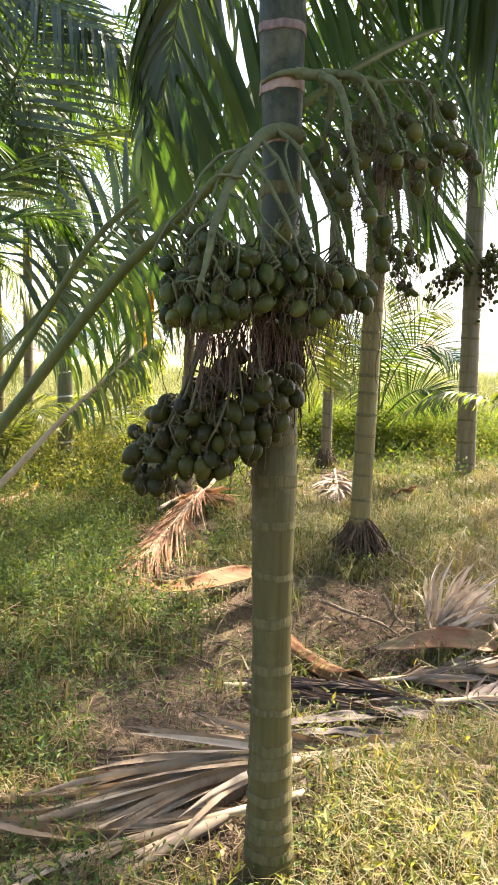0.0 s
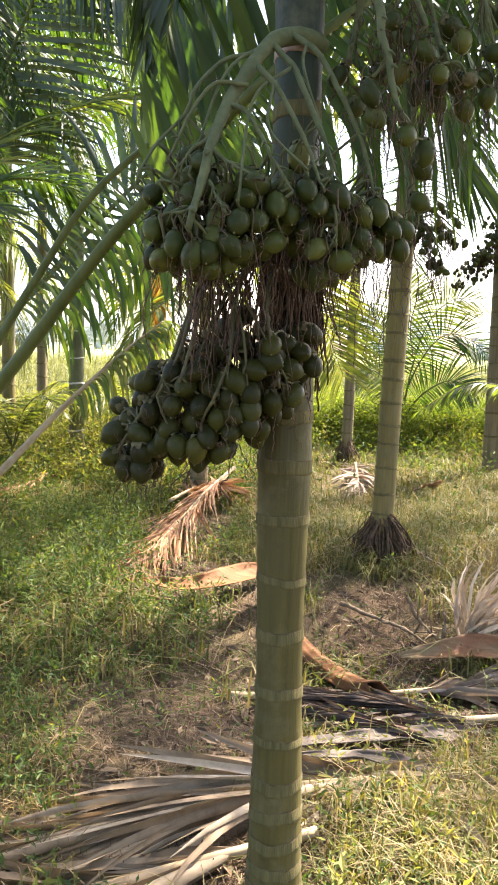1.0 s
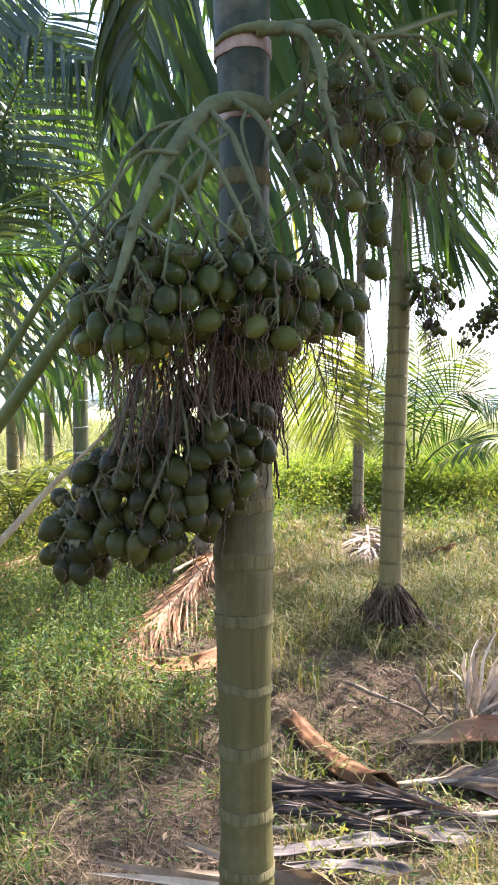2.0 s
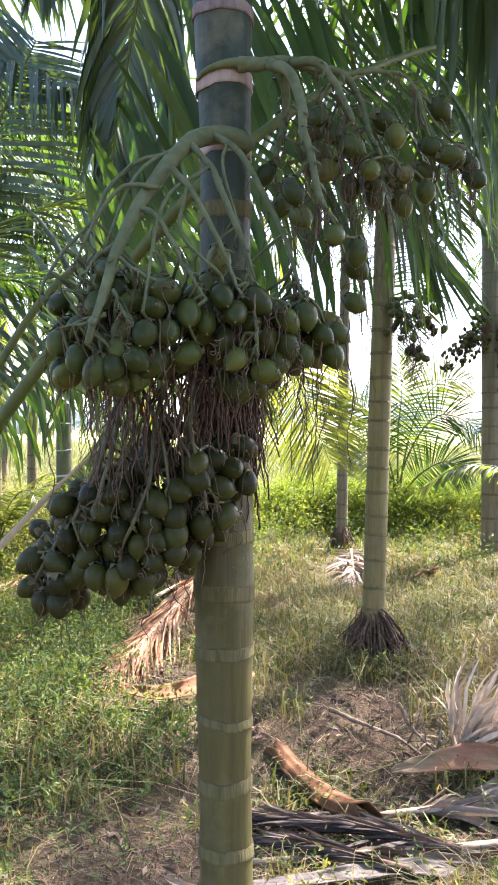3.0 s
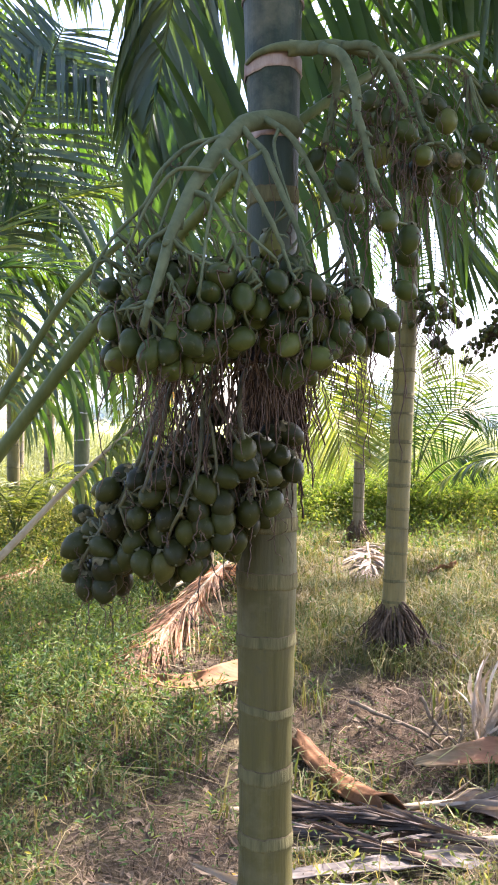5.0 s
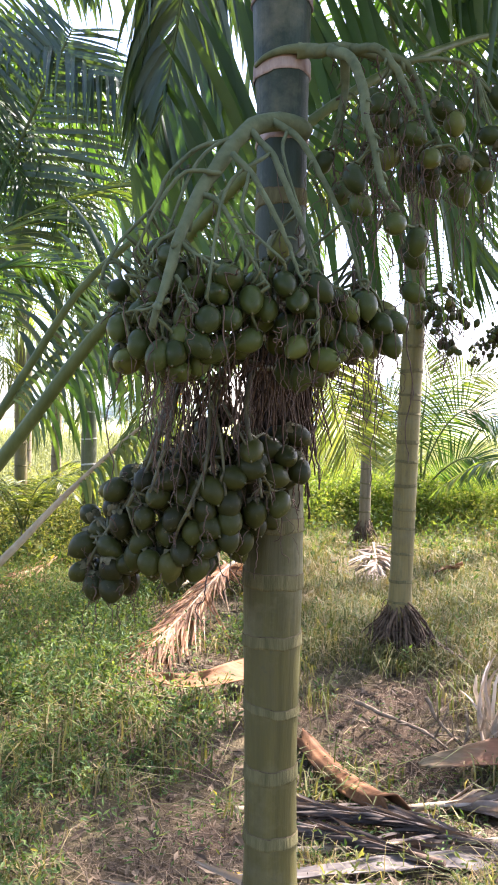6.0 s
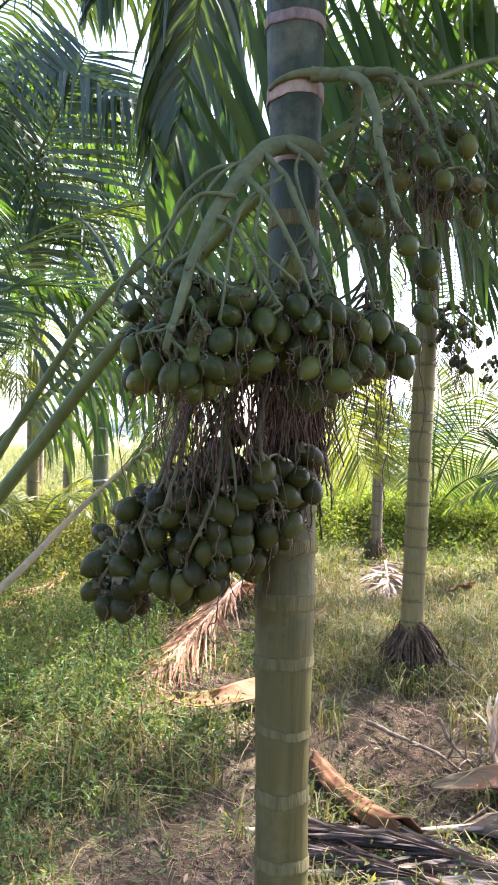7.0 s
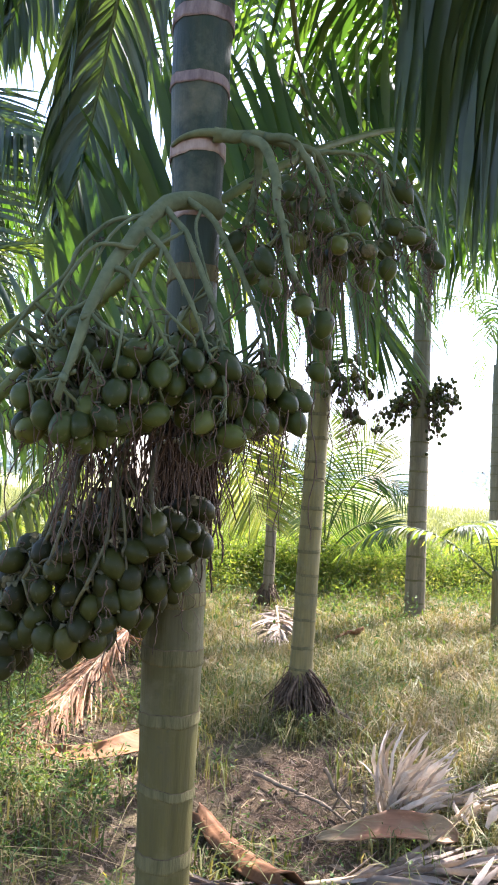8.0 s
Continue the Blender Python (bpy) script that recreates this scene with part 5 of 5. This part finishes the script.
def dropped_leaf(x, y, turn, size, seed):
    """One small dead leaf, cupped and lying on the soil."""
    g = np.random.default_rng(seed)
    m = Mesh()
    u = np.linspace(0, 1, 7)
    d = np.array((math.cos(turn), math.sin(turn), 0))
    s = np.array((-d[1], d[0], 0))
    c = np.array([np.array((x, y, float(height(x, y)) + 0.012)) + d * size * k + (0, 0, 0.25 * size * (k - 0.5) ** 2 + g.normal(0, 0.001)) for k in u])
    m.strip(c, np.tile(s, (7, 1)), size * 0.42 * np.sin(np.pi * (0.06 + 0.9 * u)), 0.2, np.tile(np.array((0, 0, 1.0)), (7, 1)))
    tagged(m.link("fallen_leaf", [YELLOW]), "small orange-yellow dead leaf on the soil", "leaf", "fallen leaves")


for k, (lx, ly) in enumerate(((-0.16, 0.88), (-1.39, 2.57), (0.15, 1.67), (-0.14, 0.54))):
    dropped_leaf(lx, ly, 1.3 * k + 0.4, 0.055, k)


# ---- plants that nobody could count ----
def bare(x, y):
    """0 where the soil lies open, 1 in full growth."""
    d = np.ones_like(x)
    for cx, cy, rx, ry in ((-0.22, 1.0, 0.46, 1.15), (-0.12, 2.0, 0.3, 0.6), (0.42, 2.2, 0.5, 0.5), (0.35, 1.5, 0.5, 0.4), (0.95, 1.6, 0.5, 0.4), (0.1, 0.8, 0.5, 0.25), (-0.5, 1.05, 0.3, 0.45), (-0.35, 0.25, 0.5, 0.22), (-0.7, 3.95, 0.4, 1.1), (-0.45, 2.75, 0.5, 0.45), (0.65, 6.2, 0.45, 1.2), (0.5, 2.65, 0.6, 0.4), (0.45, 1.25, 0.6, 0.4), (1.0, 1.2, 0.45, 0.4)):
        q = ((x - cx) / rx) ** 2 + ((y - cy) / ry) ** 2
        d = np.minimum(d, np.clip(q - 0.35 + 0.35 * np.sin(9 * x) * np.sin(8 * y), 0.0, 1))
    return d


def region(n, g, y0, y1, power=1.0):
    """Random ground places across the strip that the camera looks along."""
    y = y0 + (y1 - y0) * g.random(n) ** power
    half_l, half_r = 0.42 * (y + 2.1) + 0.25, 0.56 * (y + 2.1) + 0.25
    x = -half_l + (half_l + half_r) * g.random(n)
    return x, y


def raw_mesh(name, verts, faces, mat, label, category):
    me = bpy.data.meshes.new(name)
    me.from_pydata(verts.tolist(), [], faces)
    me.materials.append(mat)
    return tagged(new(name, me), label, category, kind="stuff")


def blades(name, x, y, tall, wide, mat, label, category, g, per=9, lean=0.5, spread=0.03, base=None):
    """Tufts of bent blades at x, y; tall and wide are per tuft."""
    n = len(x) * per
    X, Y, T, W = (np.repeat(a, per) for a in (x, y, tall, wide))
    X, Y = X + g.normal(0, 1, n) * spread, Y + g.normal(0, 1, n) * spread
    Z = height(X, Y) - 0.01 if base is None else np.full(n, base)
    T = T * g.uniform(0.45, 1.15, n)
    az = g.uniform(0, 2 * np.pi, n)
    ln = np.abs(g.normal(0, lean, n)) + 0.1
    ox, oy = np.cos(az), np.sin(az)
    face = az + np.pi / 2 + g.normal(0, 0.6, n)
    wx, wy = np.cos(face) * W / 2, np.sin(face) * W / 2
    st = ((0, 0, 1.0), (0.35, 0.5, 0.9), (0.75, 0.85, 0.6), (1.25, 0.95, 0.0))
    rows = []
    for u, h, k in st:
        cx, cy, cz = X + ox * ln * T * u * u * 0.9, Y + oy * ln * T * u * u * 0.9, Z + T * h * (1 - 0.35 * ln * u * u)
        rows.append(np.stack([cx - wx * k, cy - wy * k, cz], -1))
        if k:
            rows.append(np.stack([cx + wx * k, cy + wy * k, cz], -1))
    v = np.stack(rows, 1).reshape(-1, 3)
    o = np.arange(n)[:, None] * 7
    quads = np.concatenate([o + np.array((0, 1, 3, 2)), o + np.array((2, 3, 5, 4))]).tolist()
    tris = (o + np.array((4, 5, 6))).tolist()
    return raw_mesh(name, v, quads + tris, mat, label, category)


def leaves(name, P, size, mat, label, category, g, flat=0.6, aim=None):
    """Small pointed leaves at the points P, each one folded along its midrib."""
    n = len(P)
    az, el = aim if aim else (g.uniform(0, 2 * np.pi, n), g.normal(0.15, flat, n))
    d = np.stack([np.cos(az) * np.cos(el), np.sin(az) * np.cos(el), np.sin(el)], -1)
    s = np.cross(d, np.stack([g.normal(0, 0.4, n), g.normal(0, 0.4, n), np.ones(n)], -1))
    s /= np.linalg.norm(s, axis=1)[:, None]
    up = np.cross(s, d)
    L = (size * g.uniform(0.55, 1.3, n))[:, None]
    v = np.stack([P, P + d * L * 0.45 + s * L * 0.17 + up * L * 0.06, P + d * L * 0.5 - up * L * 0.02, P + d * L * 0.45 - s * L * 0.17 + up * L * 0.06, P + d * L], 1).reshape(-1, 3)
    o = np.arange(n)[:, None] * 5
    f = np.concatenate([o + np.array((0, 1, 2)), o + np.array((0, 2, 3)), o + np.array((1, 4, 2)), o + np.array((2, 4, 3))]).tolist()
    return raw_mesh(name, v, f, mat, label, category)


def sprigs(name, x, y, tall, size, label, g, pairs=5, mat=SPRIG):
    """Small upright weeds: opposite leaves up a leaning stem, each pair turned across the last."""
    n, k = len(x), pairs * 2
    turn, lean, way = g.uniform(0, 6.28, n), g.uniform(0, 0.45, n), g.uniform(0, 6.28, n)
    i = np.arange(k)
    u = (i // 2 + 0.7) / pairs + g.normal(0, 0.05, (n, k))
    off = lean[:, None] * u * u * tall[:, None]
    X, Y = x[:, None] + np.cos(way)[:, None] * off, y[:, None] + np.sin(way)[:, None] * off
    Z = height(x, y)[:, None] + u * tall[:, None]
    az = turn[:, None] + (i // 2) * 1.57 + (i % 2) * 3.14 + g.normal(0, 0.3, (n, k))
    el = 0.15 + 0.6 * u ** 2 + g.normal(0, 0.28, (n, k))
    sz = size[:, None] * (1.15 - 0.5 * u)
    leaves(name, np.stack([X, Y, Z], -1).reshape(-1, 3), sz.reshape(-1), mat, label, "weeds", g, aim=(az.reshape(-1), el.reshape(-1)))


def plants():
    g = np.random.default_rng(77)
    # front grass, right of the trunk
    x, y = region(4200, g, -0.9, 1.3)
    keep = (g.random(len(x)) < bare(x, y) * np.where(x > 0.0, 1.0, 0.55)) & (np.hypot(x, y + 0.0) > 0.08)
    x, y = x[keep], y[keep]
    blades("front_grass", x, y, g.uniform(0.05, 0.15, len(x)) + 0.06 * (x > 0.2), g.uniform(0.0025, 0.0055, len(x)), GRASS, "yellow-green tangled grass in the foreground", "grass", g, 9, 1.1)
    x, y = region(9500, g, 1.3, 5.4)
    keep = g.random(len(x)) < bare(x, y) * np.where(x < -0.3, 0.18, 0.85)
    x, y = x[keep], y[keep]
    blades("middle_grass", x, y, g.uniform(0.08, 0.24, len(x)), g.uniform(0.0045, 0.0095, len(x)), GRASS_GREEN, "fine green and straw grass between the palms", "grass", g, 9, 1.1, 0.06)
    a, q = g.uniform(0, 6.28, 90), g.uniform(0.1, 0.26, 90)
    blades("tuft_grass", 0.585 + q * np.cos(a), 3.25 + q * np.sin(a), g.uniform(0.09, 0.2, 90), g.uniform(0.004, 0.007, 90), GRASS_GREEN, "grass grown round the foot of a palm", "grass", g, 10, 0.8, 0.03)
    x, y = region(11000, g, 4.5, 10.5)
    keep = g.random(len(x)) < np.clip(bare(x, y) + 0.1, 0, 1)
    x, y = x[keep], y[keep]
    blades("back_grass", x, y, g.uniform(0.08, 0.24, len(x)) + 0.03 * np.clip(y - 6.5, 0, 3.5) + 0.06 * (x < -1.2) * (y > 6), g.uniform(0.005, 0.01, len(x)), GRASS_GREEN, "tall yellow-green grass behind the palms", "grass", g, 8, 1.0, 0.07)
    x, y = region(9000, g, 10.5, 30, 1.6)
    blades("rice", x, y, g.uniform(0.5, 0.75, len(x)), g.uniform(0.012, 0.022, len(x)), RICE, "bright green rice standing in the field", "rice", g, 7, 0.4, 0.1)
    # dead grass lying about
    x, y = region(34000, g, -0.9, 5.0)
    blades("dead_grass_litter", x, y, g.uniform(0.025, 0.08, len(x)), g.uniform(0.002, 0.0045, len(x)), LITTER, "dry grass and leaf shreds on the soil", "litter", g, 2, 3.0, 0.05)
    x, y = region(7000, g, -0.7, 4.2)
    leaves("leaf_litter", np.stack([x, y, height(x, y) + g.uniform(0.004, 0.014, len(x))], -1), g.uniform(0.02, 0.07, len(x)), LITTER, "brown scraps of dead leaf on the soil", "litter", g, 0.12)
    # broad-leaved weeds
    for name, n, y0, y1, sz, tall, label in (("weeds", 2400, -0.6, 2.2, 0.028, 0.1, "small dark green weeds on the soil"), ("middle_weeds", 6500, 2.0, 5.5, 0.034, 0.17, "leafy green weeds under the palms"),
                                             ("back_weeds", 3600, 5.0, 10, 0.06, 0.32, "sunlit leafy weeds behind the palms")):
        x, y = region(n, g, y0, y1)
        keep = g.random(n) < np.clip(bare(x, y) + 0.03, 0, 1) * np.where(x < -0.3, 1.0, np.where((y > 1.9) & (y < 6.5), 0.06, 0.4))
        x, y = x[keep], y[keep]
        k = 15
        X, Y = np.repeat(x, k), np.repeat(y, k)
        T = np.repeat(tall * g.uniform(0.4, 1.3, len(x)), k)
        q = g.random(len(X))
        X, Y = X + g.normal(0, 0.35, len(X)) * T, Y + g.normal(0, 0.35, len(X)) * T
        leaves(name, np.stack([X, Y, height(X, Y) + T * q + 0.01], -1), np.full(len(X), sz), WEED, label, "weeds", g)
    # leafy sprigs on the shaded soil beside the path
    for name, n, y0, y1, lo, hi, sz, label in (("near_sprigs", 1500, 0.0, 1.7, 0.05, 0.16, 0.036, "low broad-leaved green sprigs on bare soil"), ("sprigs", 5600, 1.6, 4.8, 0.06, 0.2, 0.042, "dense leafy green weeds under the palms")):
        x, y = region(n, g, y0, y1)
        patch = 0.55 + 0.45 * np.sin(4.1 * x + 1.7) * np.sin(3.3 * y + 0.6)
        keep = g.random(n) < np.clip(bare(x, y) + 0.05, 0, 1) * patch * np.where(x < -0.25, 1.0, np.where(y < 1.7, 0.3, 0.1))
        x, y = x[keep], y[keep]
        sprigs(name, x, y, g.uniform(lo, hi, len(x)), sz * g.uniform(0.7, 1.3, len(x)), label, g)
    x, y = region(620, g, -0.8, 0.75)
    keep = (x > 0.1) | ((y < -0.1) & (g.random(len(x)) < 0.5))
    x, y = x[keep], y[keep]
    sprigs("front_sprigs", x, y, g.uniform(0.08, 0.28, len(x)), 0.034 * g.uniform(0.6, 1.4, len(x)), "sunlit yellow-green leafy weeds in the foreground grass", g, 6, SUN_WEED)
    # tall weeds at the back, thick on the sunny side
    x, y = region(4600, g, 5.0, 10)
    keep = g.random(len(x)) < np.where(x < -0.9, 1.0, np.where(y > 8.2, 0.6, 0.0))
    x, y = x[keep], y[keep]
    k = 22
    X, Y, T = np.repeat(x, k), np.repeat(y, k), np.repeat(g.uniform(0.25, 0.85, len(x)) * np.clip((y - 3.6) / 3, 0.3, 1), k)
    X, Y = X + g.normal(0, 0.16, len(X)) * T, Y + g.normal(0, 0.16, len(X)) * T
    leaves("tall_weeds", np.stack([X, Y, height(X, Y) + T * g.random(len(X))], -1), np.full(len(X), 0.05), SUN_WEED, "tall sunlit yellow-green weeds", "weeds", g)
    x, y = g.uniform(-0.6, 5.5, 900), g.uniform(8.15, 9.5, 900)
    X, Y, T = np.repeat(x, 24), np.repeat(y, 24), np.repeat(g.uniform(0.15, 0.3, 900) + 0.18 * (y - 8.1), 24)
    X, Y = X + g.normal(0, 0.2, len(X)) * T, Y + g.normal(0, 0.2, len(X)) * T
    leaves("edge_weeds", np.stack([X, Y, height(X, Y) + T * g.random(len(X))], -1), np.full(len(X), 0.04), BUSH, "bright green weeds along the field edge", "weeds", g)
    # creeping cover in the furrow
    x, y = g.normal(0.3, 0.45, 2600), g.normal(1.5, 0.45, 2600)
    leaves("creeping_weeds", np.stack([x, y, height(x, y) + g.uniform(0.005, 0.04, len(x))], -1), np.full(len(x), 0.028), WEED, "small creeping leaves in the shaded furrow", "weeds", g, 0.3)


plants()


def make_bush(seed):
    g = np.random.default_rng(seed)
    ob = empty("bush", "dense leafy green bush at the field edge", "bush", group="field edge bushes")
    m = Mesh()
    for k in range(9):
        a = g.uniform(0, 6.28)
        e = np.array((math.cos(a) * 0.35, math.sin(a) * 0.3, g.uniform(0.3, 0.6)))
        m.tube([(0, 0, -0.05), e * 0.5 + (0, 0, 0.05), e], (0.012, 0.008, 0.004), 5)
    tagged(m.link("woody_growth", [ROOT], ob), kind="stuff")
    n = 3600
    c = g.normal(0, 1, (14, 3)) * (0.3, 0.22, 0.14) + (0, 0, 0.42)
    p = c[g.integers(14, size=n)] + g.normal(0, 1, (n, 3)) * 0.1
    p[:, 2] = np.abs(p[:, 2])
    f = leaves("foliage", p, np.full(n, 0.056), BUSH, "", "", g)
    f.parent = ob
    return ob


bushes = [make_bush(k) for k in (1, 2, 3)]
for k, b in enumerate(bushes):
    b.location = (0.9 + 0.9 * k, 9.0, 0.12)
g = np.random.default_rng(5)
for k in range(26):
    x, y = -0.4 + 0.26 * k + g.normal(0, 0.12), 9.0 + g.uniform(-0.5, 1.1) + 0.04 * k
    s = g.uniform(0.75, 1.2)
    copy_thing(bushes[k % 3], pose(x, y, 0.1, 0, 0, g.uniform(0, 360)) @ Matrix.Diagonal((s, s, s * 0.95, 1)))


# ---- distance ----
def far_trees():
    g = np.random.default_rng(9)
    P = []
    for k in range(34):
        x, y = g.uniform(-140, 160), g.uniform(150, 185)
        h, r = g.uniform(4, 11), g.uniform(2.5, 6)
        for j in range(7):
            c = np.array((x + g.normal(0, r * 0.5), y, h * g.uniform(0.35, 1)))
            P.append(c + g.normal(0, 1, (60, 3)) * (r * 0.35, r * 0.3, r * 0.3))
    P = np.vstack(P)
    P[:, 2] = np.abs(P[:, 2])
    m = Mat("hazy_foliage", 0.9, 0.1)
    # haze of the distance put into the leaf colour as pale grey-blue
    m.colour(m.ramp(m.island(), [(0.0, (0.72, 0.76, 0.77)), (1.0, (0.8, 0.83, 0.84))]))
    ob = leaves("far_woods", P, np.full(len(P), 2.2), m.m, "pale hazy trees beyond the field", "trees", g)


far_trees()
